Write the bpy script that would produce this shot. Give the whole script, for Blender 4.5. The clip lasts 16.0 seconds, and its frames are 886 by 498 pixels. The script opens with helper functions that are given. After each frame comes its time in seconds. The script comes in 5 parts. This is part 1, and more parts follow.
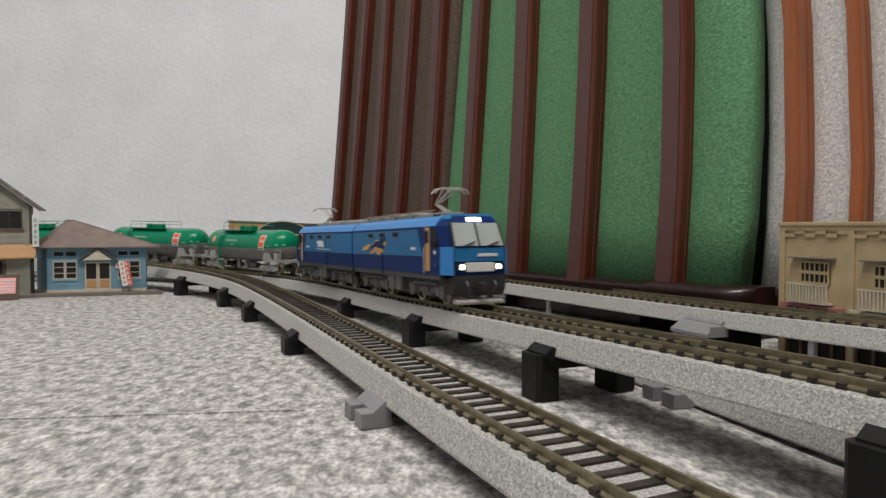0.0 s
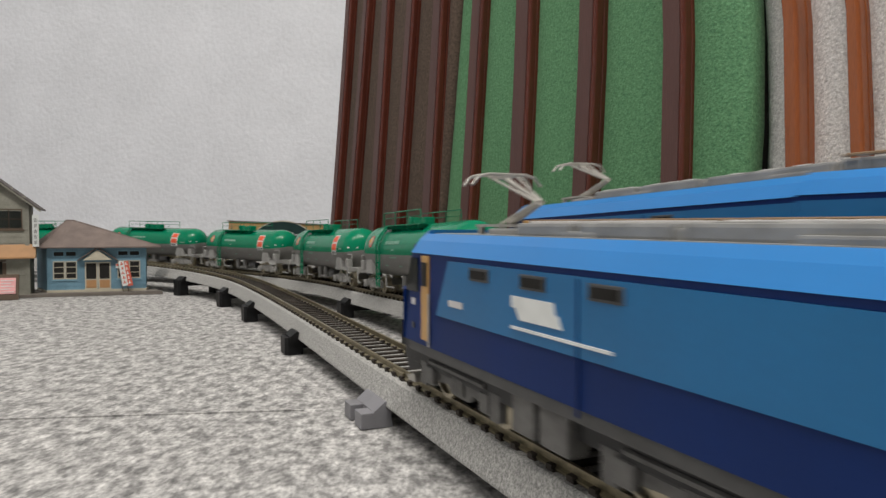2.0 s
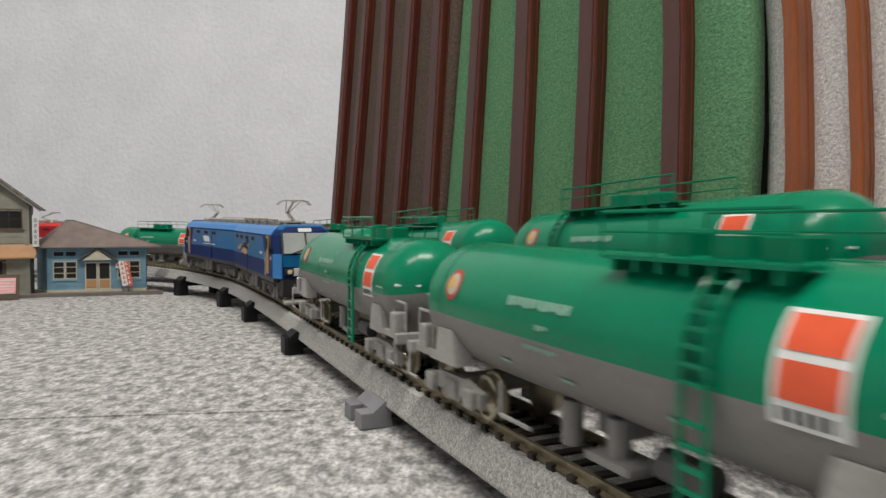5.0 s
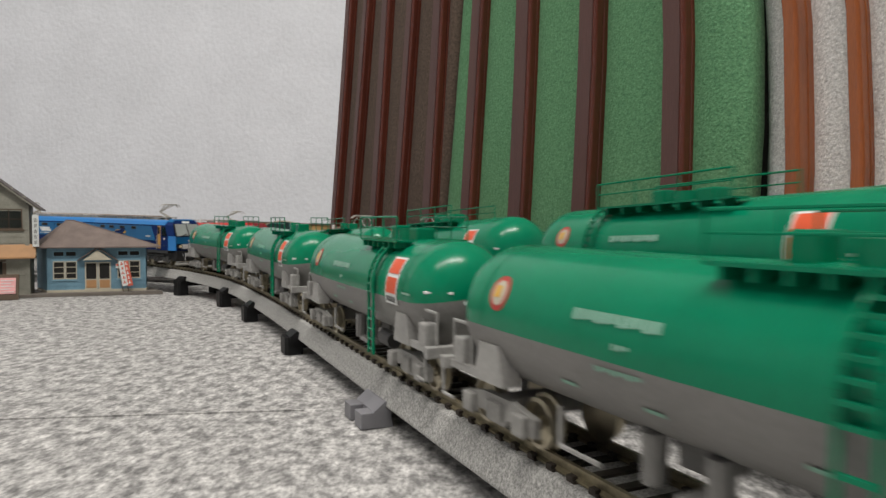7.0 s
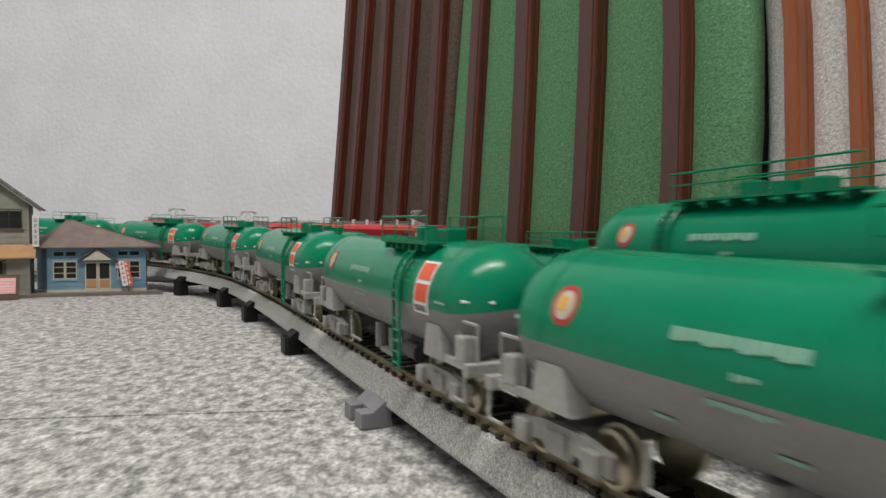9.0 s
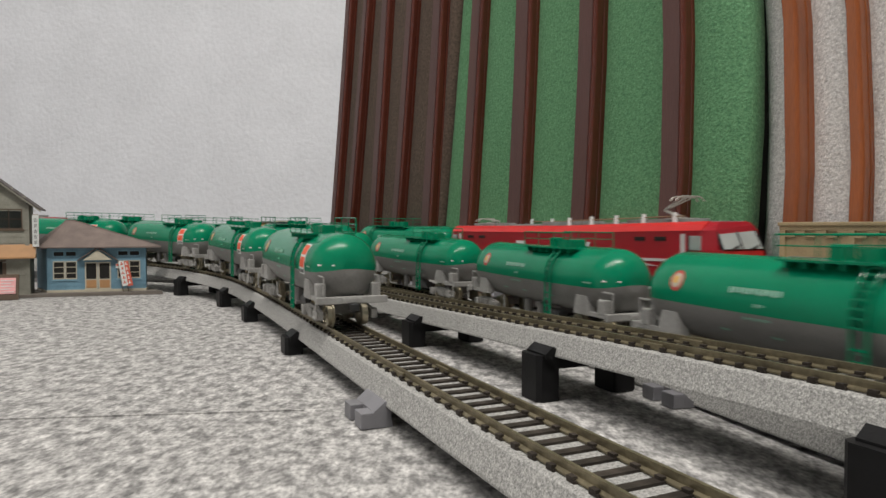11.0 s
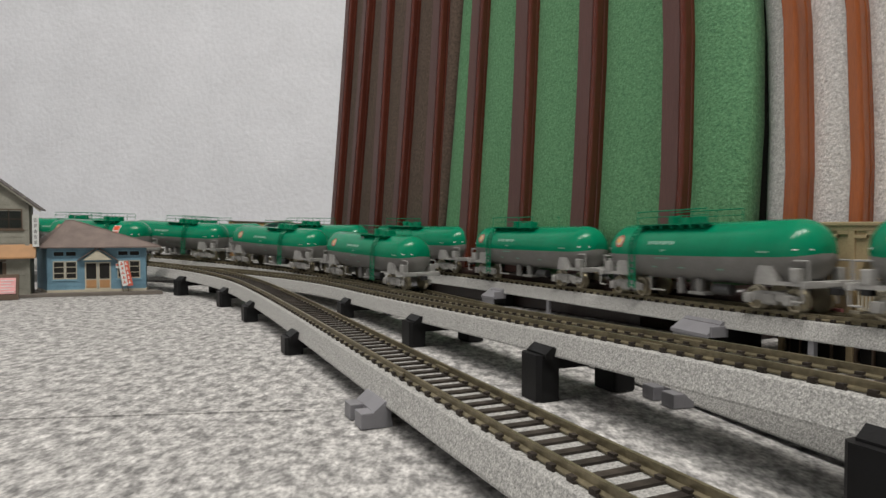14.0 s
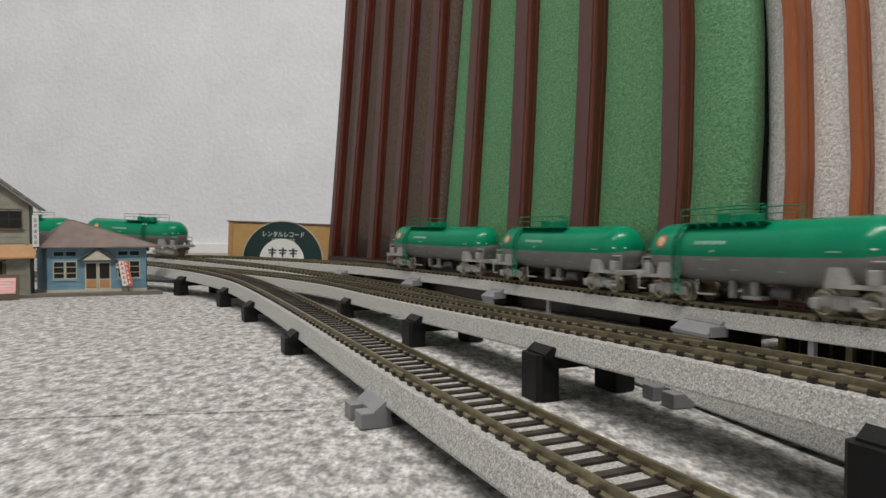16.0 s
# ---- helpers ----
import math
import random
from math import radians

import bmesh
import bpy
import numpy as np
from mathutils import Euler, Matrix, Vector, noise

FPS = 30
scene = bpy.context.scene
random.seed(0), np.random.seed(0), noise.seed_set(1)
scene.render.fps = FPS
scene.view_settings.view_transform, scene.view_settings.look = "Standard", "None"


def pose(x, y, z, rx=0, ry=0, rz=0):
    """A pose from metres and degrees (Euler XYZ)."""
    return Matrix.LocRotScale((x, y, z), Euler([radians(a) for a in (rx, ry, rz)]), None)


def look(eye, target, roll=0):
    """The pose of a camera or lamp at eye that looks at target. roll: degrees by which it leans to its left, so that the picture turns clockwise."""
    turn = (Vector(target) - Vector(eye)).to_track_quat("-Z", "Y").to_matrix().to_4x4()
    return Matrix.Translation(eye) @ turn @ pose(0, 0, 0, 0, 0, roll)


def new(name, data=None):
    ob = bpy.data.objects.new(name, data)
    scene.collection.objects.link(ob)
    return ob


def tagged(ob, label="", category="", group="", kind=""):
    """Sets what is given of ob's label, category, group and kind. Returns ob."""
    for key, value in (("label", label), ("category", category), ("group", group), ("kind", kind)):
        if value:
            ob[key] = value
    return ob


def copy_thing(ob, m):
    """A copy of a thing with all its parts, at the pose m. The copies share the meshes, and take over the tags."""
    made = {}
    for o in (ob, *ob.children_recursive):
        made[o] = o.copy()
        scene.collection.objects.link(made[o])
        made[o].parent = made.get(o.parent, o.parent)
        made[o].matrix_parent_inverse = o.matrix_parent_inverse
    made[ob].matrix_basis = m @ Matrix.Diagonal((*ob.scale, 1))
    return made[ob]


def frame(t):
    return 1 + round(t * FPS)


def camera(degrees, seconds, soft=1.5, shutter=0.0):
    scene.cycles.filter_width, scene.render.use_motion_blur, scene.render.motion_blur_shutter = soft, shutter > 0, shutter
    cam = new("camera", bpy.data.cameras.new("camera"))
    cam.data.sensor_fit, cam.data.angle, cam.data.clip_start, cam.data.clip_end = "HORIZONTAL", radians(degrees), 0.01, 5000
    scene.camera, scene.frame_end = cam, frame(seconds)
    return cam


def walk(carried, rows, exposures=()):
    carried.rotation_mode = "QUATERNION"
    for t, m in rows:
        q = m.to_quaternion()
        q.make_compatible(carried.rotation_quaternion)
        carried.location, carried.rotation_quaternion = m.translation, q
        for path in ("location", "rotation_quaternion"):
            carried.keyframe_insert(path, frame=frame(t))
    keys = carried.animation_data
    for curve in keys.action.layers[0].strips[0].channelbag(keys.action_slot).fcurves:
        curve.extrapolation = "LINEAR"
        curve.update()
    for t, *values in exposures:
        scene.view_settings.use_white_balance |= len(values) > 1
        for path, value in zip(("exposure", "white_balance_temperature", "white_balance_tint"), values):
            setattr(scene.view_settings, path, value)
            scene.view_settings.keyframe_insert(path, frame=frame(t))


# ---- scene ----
cam = camera(66.3, 16.0, soft=1.5, shutter=0.45)
EYE = (0.0, 0.0, 0.059)
AIM = look(EYE, (0.0, 1.0, 0.0255))
walk(cam, [(0.0, AIM), (16.0, AIM)], exposures=[(0.0, 0.0), (16.0, 0.0)])

# ---------------------------------------------------------------- light
world = bpy.data.worlds.new("room_ambient")
world.use_nodes = True
world.node_tree.nodes["Background"].inputs[0].default_value = (0.9, 0.95, 1.0, 1)
world.node_tree.nodes["Background"].inputs[1].default_value = 0.01
scene.world = world


def area_light(name, place, target, sx, sy, watts, colour):
    lamp = bpy.data.lights.new(name, "AREA")
    lamp.shape, lamp.size, lamp.size_y = "RECTANGLE", sx, sy
    lamp.energy, lamp.color = watts, colour
    ob = new(name, lamp)
    ob.matrix_world = look(place, target)
    return ob


area_light("ceiling_lamp_light", (0.10, -0.45, 2.28), (0.10, -0.449, 0.0), 1.1, 0.4, 46.5, (1.0, 0.955, 0.90))
area_light("ceiling_lamp_light", (-1.0, -0.6, 2.28), (-1.0, -0.599, 0.0), 1.1, 0.5, 26, (1.0, 0.955, 0.905))

# ---------------------------------------------------------------- materials


def shade(name, base, rough=0.5, metal=0.0, vary=0.12, scale=60.0, bump=0.0, bscale=400.0, second=None,
          fine=0.0, fscale=900.0, coat=0.0, glow=0.0, spread=0.15, each=0.0):
    """Procedural paint, plastic or fibre: two scales of colour noise, roughness noise and relief."""
    m = bpy.data.materials.new(name)
    m.use_nodes = True
    nt = m.node_tree
    nd, ln = nt.nodes, nt.links
    bs = nd["Principled BSDF"]
    tc = nd.new("ShaderNodeTexCoord")
    n1 = nd.new("ShaderNodeTexNoise")
    n1.inputs["Scale"].default_value, n1.inputs["Detail"].default_value = scale, 4
    ln.new(tc.outputs["Object"], n1.inputs["Vector"])
    ramp = nd.new("ShaderNodeValToRGB")
    ramp.color_ramp.elements[0].position, ramp.color_ramp.elements[1].position = 0.5 - spread, 0.5 + spread
    lo = [c * (1 - vary) for c in base] if second is None else second
    hi = [min(1, c * (1 + vary)) for c in base] if second is None else base
    ramp.color_ramp.elements[0].color, ramp.color_ramp.elements[1].color = (*lo, 1), (*hi, 1)
    ln.new(n1.outputs[0], ramp.inputs[0])
    out = ramp.outputs[0]
    if fine:
        n2 = nd.new("ShaderNodeTexNoise")
        n2.inputs["Scale"].default_value, n2.inputs["Detail"].default_value = fscale, 3
        ln.new(tc.outputs["Object"], n2.inputs["Vector"])
        mr = nd.new("ShaderNodeMapRange")
        mr.inputs[1].default_value, mr.inputs[2].default_value = 0.3, 0.7
        mr.inputs[3].default_value, mr.inputs[4].default_value = 1 - fine, 1 + fine
        ln.new(n2.outputs[0], mr.inputs[0])
        mx = nd.new("ShaderNodeMix")
        mx.data_type, mx.blend_type = "RGBA", "MULTIPLY"
        mx.inputs[0].default_value = 1
        ln.new(out, mx.inputs[6])
        ln.new(mr.outputs[0], mx.inputs[7])
        out = mx.outputs[2]
    if each:
        info = nd.new("ShaderNodeObjectInfo")
        mr = nd.new("ShaderNodeMapRange")
        mr.inputs[3].default_value, mr.inputs[4].default_value = 1 - each, 1 + each
        ln.new(info.outputs["Random"], mr.inputs[0])
        mx = nd.new("ShaderNodeMix")
        mx.data_type, mx.blend_type = "RGBA", "MULTIPLY"
        mx.inputs[0].default_value = 1
        ln.new(out, mx.inputs[6])
        ln.new(mr.outputs[0], mx.inputs[7])
        out = mx.outputs[2]
    ln.new(out, bs.inputs["Base Color"])
    bs.inputs["Metallic"].default_value = metal
    mr = nd.new("ShaderNodeMapRange")
    mr.inputs[3].default_value, mr.inputs[4].default_value = max(0.03, rough - 0.07), min(1, rough + 0.07)
    ln.new(n1.outputs[0], mr.inputs[0])
    ln.new(mr.outputs[0], bs.inputs["Roughness"])
    bs.inputs["Coat Weight"].default_value = coat
    if bump:
        n3 = nd.new("ShaderNodeTexNoise")
        n3.inputs["Scale"].default_value, n3.inputs["Detail"].default_value = bscale, 3
        ln.new(tc.outputs["Object"], n3.inputs["Vector"])
        bp = nd.new("ShaderNodeBump")
        bp.inputs["Strength"].default_value, bp.inputs["Distance"].default_value = 1.0, bump
        ln.new(n3.outputs[0], bp.inputs["Height"])
        ln.new(bp.outputs[0], bs.inputs["Normal"])
    if glow:
        bs.inputs["Emission Color"].default_value = (*base, 1)
        bs.inputs["Emission Strength"].default_value = glow
    return m


def stretched(m, scale):
    """Stretch every noise of a material."""
    nd, ln = m.node_tree.nodes, m.node_tree.links
    tc = [n for n in nd if n.type == "TEX_COORD"][0]
    mp = nd.new("ShaderNodeMapping")
    mp.inputs["Scale"].default_value = scale
    ln.new(tc.outputs["Object"], mp.inputs["Vector"])
    for n in nd:
        if n.type == "TEX_NOISE":
            ln.new(mp.outputs[0], n.inputs["Vector"])
    return m


def wood(name, base, dark, rough=0.3):
    m = shade(name, base, rough, second=dark, scale=9, spread=0.3, bump=0.0002, bscale=120, fine=0.12, fscale=300, coat=0.12)
    return stretched(m, (9, 9, 0.6))


M = {
    "carpet": shade("carpet", (0.505, 0.495, 0.48), 0.95, second=(0.175, 0.172, 0.168), scale=250, spread=0.15, fine=0.40, fscale=800, bump=0.00025, bscale=900),
    "wall": shade("wallpaper", (0.76, 0.775, 0.81), 0.85, vary=0.035, scale=9, bump=0.0019, bscale=105, fine=0.03, fscale=120),
    "ceiling": shade("ceiling_paint", (0.8, 0.8, 0.79), 0.9, vary=0.03, scale=8, bump=0.0006, bscale=90),
    "board": shade("skirting_paint", (0.8, 0.8, 0.78), 0.45, vary=0.04, scale=20),
    "ballast": shade("roadbed_granite", (0.43, 0.425, 0.405), 0.85, second=(0.22, 0.22, 0.21), scale=1300, spread=0.17, fine=0.22, fscale=2600, bump=0.0003, bscale=1600),
    "tie": shade("sleeper_plastic", (0.040, 0.033, 0.027), 0.65, vary=0.25, scale=300, bump=0.0001, bscale=1500, each=0.25),
    "rail": shade("nickel_rail", (0.215, 0.185, 0.118), 0.42, metal=0.6, vary=0.2, scale=120, fine=0.15),
    "pier": shade("black_pier", (0.008, 0.008, 0.0085), 0.5, vary=0.3, scale=90, bump=0.00006, bscale=900),
    "clip": shade("grey_clip", (0.20, 0.198, 0.212), 0.5, vary=0.08, scale=100, bump=0.00006, bscale=900),
    "green": shade("tank_green", (0.002, 0.195, 0.096), 0.22, vary=0.06, scale=50, fine=0.04, fscale=500, coat=0.06),
    "grey": shade("tank_grey", (0.21, 0.205, 0.195), 0.5, vary=0.1, scale=60, fine=0.08),
    "frame": shade("frame_grey", (0.33, 0.325, 0.31), 0.5, vary=0.12, scale=120, fine=0.1),
    "bogie": shade("bogie_grey", (0.27, 0.265, 0.25), 0.55, vary=0.2, scale=150, fine=0.12),
    "wheel": shade("wheel_steel", (0.40, 0.36, 0.27), 0.3, metal=0.9, vary=0.15, scale=200),
    "dark": shade("dark_underframe", (0.018, 0.018, 0.019), 0.55, vary=0.25, scale=120, fine=0.1),
    "underframe": shade("underframe_grey", (0.115, 0.113, 0.108), 0.55, vary=0.25, scale=150, fine=0.15),
    "dgrey": shade("dark_grey", (0.06, 0.06, 0.06), 0.5, vary=0.2, scale=150, fine=0.1),
    "white": shade("white_print", (0.72, 0.74, 0.72), 0.5, vary=0.05, scale=200),
    "pale": shade("pale_print", (0.22, 0.42, 0.32), 0.5, vary=0.1, scale=400),
    "orange": shade("orange_placard", (0.72, 0.10, 0.035), 0.45, vary=0.08, scale=200),
    "red_ring": shade("red_ring", (0.42, 0.045, 0.035), 0.45, vary=0.08, scale=200),
    "yellow": shade("yellow_print", (0.62, 0.36, 0.06), 0.45, vary=0.08, scale=200),
    "navy": shade("navy_paint", (0.0025, 0.021, 0.115), 0.5, vary=0.08, scale=40, fine=0.04),
    "blue": shade("bright_blue_paint", (0.006, 0.135, 0.33), 0.36, vary=0.06, scale=40, fine=0.04),
    "sky": shade("light_blue_paint", (0.025, 0.19, 0.50), 0.38, vary=0.05, scale=40),
    "gold": shade("door_ochre", (0.52, 0.30, 0.10), 0.4, vary=0.08, scale=90),
    "copper": shade("copper_bar", (0.30, 0.20, 0.12), 0.45, metal=0.4, vary=0.1, scale=100),
    "roof": shade("roof_grey", (0.25, 0.25, 0.24), 0.55, vary=0.15, scale=120, fine=0.08),
    "steel": shade("pantograph_grey", (0.46, 0.44, 0.40), 0.4, metal=0.35, vary=0.15, scale=250),
    "lamp": shade("lit_headlamp", (1.0, 0.93, 0.75), 0.3, glow=6.0, vary=0.02),
    "lens": shade("unlit_lamp", (0.75, 0.62, 0.40), 0.15, vary=0.1),
    "shine": shade("lit_route_panel", (0.93, 0.97, 1.0), 0.3, glow=5.0, vary=0.02),
    "red": shade("loco_red", (0.36, 0.008, 0.018), 0.35, vary=0.06, scale=40, fine=0.04),
    "redtop": shade("loco_bright_red", (0.58, 0.025, 0.025), 0.38, vary=0.06, scale=40),
    "silver": shade("silver_stripe", (0.62, 0.60, 0.59), 0.4, vary=0.05, scale=90),
    "slat": wood("slat_wood", (0.125, 0.030, 0.017), (0.065, 0.016, 0.010), 0.2),
    "slat_side": wood("slat_side_wood", (0.105, 0.046, 0.038), (0.075, 0.033, 0.028), 0.5),
    "slat_warm": wood("warm_slat_wood", (0.36, 0.105, 0.030), (0.20, 0.055, 0.017), 0.22),
    "felt_green": shade("green_pile", (0.142, 0.318, 0.158), 0.95, second=(0.066, 0.188, 0.086), scale=520, spread=0.22, fine=0.22, fscale=1100, bump=0.0006, bscale=640),
    "felt_brown": shade("brown_pile", (0.135, 0.094, 0.068), 0.95, second=(0.050, 0.034, 0.025), scale=520, spread=0.22, fine=0.22, fscale=1100, bump=0.0006, bscale=640),
    "felt_grey": shade("grey_pile", (0.80, 0.79, 0.77), 0.95, second=(0.52, 0.51, 0.50), scale=520, spread=0.22, fine=0.22, fscale=1100, bump=0.0006, bscale=640),
    "base_wood": wood("base_wood", (0.020, 0.0062, 0.0045), (0.010, 0.004, 0.0035), 0.38),
    "siding": shade("grey_siding", (0.257, 0.250, 0.207), 0.7, vary=0.14, scale=60, fine=0.1, bump=0.0001, bscale=500, each=0.05),
    "trimwood": shade("brown_trim", (0.10, 0.068, 0.045), 0.6, vary=0.15, scale=120),
    "ridge": shade("dark_roof_sheet", (0.075, 0.062, 0.055), 0.65, vary=0.15, scale=100),
    "tan": shade("tan_awning", (0.43, 0.235, 0.105), 0.6, vary=0.08, scale=100),
    "bluewall": shade("blue_siding", (0.140, 0.264, 0.344), 0.65, vary=0.1, scale=80, fine=0.08, each=0.05),
    "bluetrim": shade("blue_window_trim", (0.19, 0.345, 0.44), 0.6, vary=0.08, scale=90),
    "roofbrown": shade("brown_roof", (0.176, 0.136, 0.119), 0.75, vary=0.15, scale=70, fine=0.12, bump=0.0001, bscale=700),
    "cream": shade("cream_frame", (0.50, 0.46, 0.36), 0.55, vary=0.08, scale=120),
    "plinth": shade("taupe_plinth", (0.16, 0.14, 0.12), 0.7, vary=0.1, scale=120),
    "pink": shade("pink_poster", (0.80, 0.40, 0.40), 0.6, vary=0.08, scale=300),
    "print_red": shade("red_print", (0.62, 0.13, 0.08), 0.5, vary=0.08, scale=200),
    "ink": shade("dark_ink", (0.03, 0.03, 0.03), 0.5, vary=0.1),
    "card": shade("tan_card", (0.46, 0.285, 0.105), 0.6, vary=0.08, scale=60),
    "disc": shade("dark_green_sign", (0.012, 0.036, 0.034), 0.4, vary=0.1, scale=60),
    "facade": shade("ochre_facade", (0.42, 0.325, 0.185), 0.65, vary=0.1, scale=70, fine=0.08, bump=0.00008, bscale=600),
    "board_red": shade("maroon_sign", (0.34, 0.125, 0.125), 0.55, vary=0.1, scale=150),
    # near-black colour standing in for the shade of unlit interiors and gaps
    "inside": shade("dim_interior_shade", (0.02, 0.019, 0.017), 0.8, vary=0.2),
    "black": shade("black_edge", (0.012, 0.012, 0.012), 0.7, vary=0.2),
}


def glass_like(name, tint, rough=0.08):
    m = bpy.data.materials.new(name)
    m.use_nodes = True
    b = m.node_tree.nodes["Principled BSDF"]
    b.inputs["Base Color"].default_value, b.inputs["Roughness"].default_value = (*tint, 1), rough
    b.inputs["Transmission Weight"].default_value, b.inputs["IOR"].default_value = 0.85, 1.35
    return m


for k in ("navy", "pier", "inside", "green", "tie"):
    M[k].node_tree.nodes["Principled BSDF"].inputs["Specular IOR Level"].default_value = 0.22
stretched(M["carpet"], (1.0, 0.6, 1.0))
M["glass"] = glass_like("cab_glass", (0.75, 0.8, 0.78))
M["smoke"] = glass_like("dark_window_glass", (0.06, 0.075, 0.07))

# ---------------------------------------------------------------- mesh helpers


def part(name, bm, material, parent=None, label=""):
    me = bpy.data.meshes.new(name)
    bm.to_mesh(me)
    bm.free()
    me.materials.append(M[material])
    ob = new(name, me)
    if parent:
        ob.parent = parent
    if label:
        ob["label"] = label
    return ob


def share(name, ob, parent, m):
    """Another object on ob's mesh."""
    o = new(name, ob.data)
    o.parent, o.matrix_local = parent, m
    return o


def thing(name, label, category, group="", m=None):
    ob = tagged(new(name), label, category, group)
    if m is not None:
        ob.matrix_world = m
    return ob


def block(x0, x1, y0, y1, z0, z1, bevel=0.0, bm=None, turn=None):
    bm = bm or bmesh.new()
    r = bmesh.ops.create_cube(bm, size=1)
    m = Matrix.Translation(((x0 + x1) / 2, (y0 + y1) / 2, (z0 + z1) / 2)) @ Matrix.Diagonal((abs(x1 - x0), abs(y1 - y0), abs(z1 - z0), 1))
    bmesh.ops.transform(bm, matrix=(turn @ m) if turn else m, verts=r["verts"])
    if bevel:
        es = list({e for v in r["verts"] for e in v.link_edges})
        bmesh.ops.bevel(bm, geom=es, offset=bevel, segments=2, affect="EDGES", profile=0.6)
    return bm


def rod(p, q, r, n=8, bm=None, r2=None):
    bm = bm or bmesh.new()
    p, q = Vector(p), Vector(q)
    res = bmesh.ops.create_cone(bm, cap_ends=True, segments=n, radius1=r, radius2=r if r2 is None else r2, depth=(q - p).length)
    m = Matrix.Translation((p + q) / 2) @ (q - p).to_track_quat("Z", "Y").to_matrix().to_4x4()
    bmesh.ops.transform(bm, matrix=m, verts=res["verts"])
    return bm


def wire(points, r, n=6, bm=None):
    bm = bm or bmesh.new()
    for p, q in zip(points, points[1:]):
        rod(p, q, r, n, bm)
    return bm


def prism(profile, x0, x1, bm=None, axis="x", smooth=False):
    """Extrude a closed (a, b) outline along x (a, b = y, z), y (x, z) or z (x, y)."""
    bm = bm or bmesh.new()

    def at(a, b, c):
        return {"x": (c, a, b), "y": (a, c, b), "z": (a, b, c)}[axis]
    lo = [bm.verts.new(at(a, b, x0)) for a, b in profile]
    hi = [bm.verts.new(at(a, b, x1)) for a, b in profile]
    n = len(profile)
    for i in range(n):
        f = bm.faces.new((lo[i], lo[(i + 1) % n], hi[(i + 1) % n], hi[i]))
        f.smooth = smooth
    bm.faces.new(lo[::-1])
    bm.faces.new(hi)
    bmesh.ops.recalc_face_normals(bm, faces=bm.faces)
    return bm


def loft(rings, closed=True, caps=True, smooth=False, bm=None):
    bm = bm or bmesh.new()
    vs = [[bm.verts.new(p) for p in ring] for ring in rings]
    n = len(rings[0])
    for a, b in zip(vs, vs[1:]):
        for i in range(n if closed else n - 1):
            f = bm.faces.new((a[i], a[(i + 1) % n], b[(i + 1) % n], b[i]))
            f.smooth = smooth
    if caps and closed:
        bm.faces.new(vs[0][::-1])
        bm.faces.new(vs[-1])
    bmesh.ops.recalc_face_normals(bm, faces=bm.faces)
    return bm


# ---------------------------------------------------------------- the four lines
# x, y, heading and its change along the line, where the bend begins, its radius, and the rail height
LINES = {
    "N": (-0.03650, 0.27470, 0.41719, -0.08297, 0.94284, -0.22115, 0.49, (0.01692, -0.00973, 0.01868, 0.00371), -0.65, 0.28, 0.56),
    "C": (-0.00021, 0.33898, 0.43821, -0.03347, -0.93170, -0.14142, 0.55, (0.02200, 0.02761, 0.02318, -0.03750), -0.53, 0.22, 0.644),
    "B": (0.07717, 0.27584, 0.32586, -0.63295, 1.11085, -0.41000, 0.61, (0.01060, 0.00405, 0.06341, 0.03055), -0.75, 0.10, 0.579),
    "A": (0.07905, 0.46060, 0.46017, -0.85937, 1.43859, -0.33000, 0.67, (0.01989, 0.00551, 0.05544, 0.05827), -0.6, 0.29, 0.72),
}
STEP = 0.005
SS = np.arange(-2.6, 3.3001, STEP)


def line_points(key):
    x0, y0, a0, a1, a2, sc, rad, zc, zlo, shi, aend = LINES[key]
    q = np.clip(SS, sc, shi)
    a = a0 + a1 * q + a2 * q ** 2 + np.minimum((q - SS).clip(0) / rad, math.pi * 0.98)
    over = (SS - shi).clip(0)
    ahi = a0 + a1 * shi + a2 * shi ** 2
    a = a + (aend - ahi) * (1 - np.exp(-over / 0.09)) * (over > 0)
    xs, ys = np.cumsum(np.sin(a) * STEP), np.cumsum(-np.cos(a) * STEP)
    i0 = int(np.argmin(abs(SS)))
    w = np.clip(SS, zlo, shi)
    return x0 + xs - xs[i0], y0 + ys - ys[i0], zc[0] + zc[1] * w + zc[2] * w ** 2 + zc[3] * w ** 3


PTS = {k: line_points(k) for k in LINES}


def on_line(key, s):
    """The place on a line's rail tops at s metres along it."""
    return Vector([float(np.interp(s, SS, v)) for v in PTS[key]])


def line_pose(key, s, half=0.05):
    p, q = on_line(key, s - half), on_line(key, s + half)
    d = (q - p).normalized()
    side = Vector((0, 0, 1)).cross(d).normalized()
    up = d.cross(side)
    m = Matrix((d, side, up)).transposed().to_4x4()
    m.translation = (p + q) / 2
    return m


def along(key, s0, s1, step, section):
    rings = []
    n = max(2, int(round((s1 - s0) / step)))
    for i in range(n + 1):
        m = line_pose(key, s0 + (s1 - s0) * i / n, 0.006)
        rings.append([m @ Vector((0, y, z)) for y, z in section])
    return rings


# ---------------------------------------------------------------- room shell


def structure(name, bm, material, label):
    ob = part(name, bm, material)
    return tagged(ob, label, kind="structure")


bm = bmesh.new()
bmesh.ops.create_grid(bm, x_segments=40, y_segments=40, size=1.0)
for v in bm.verts:
    v.co = (v.co.x * 2.9 + 0.2, v.co.y * 2.9 - 0.9, -0.0002 * noise.noise(v.co * 3.0) - 0.0002)
structure("floor", bm, "carpet", "mottled grey carpet tile floor with a thin seam")
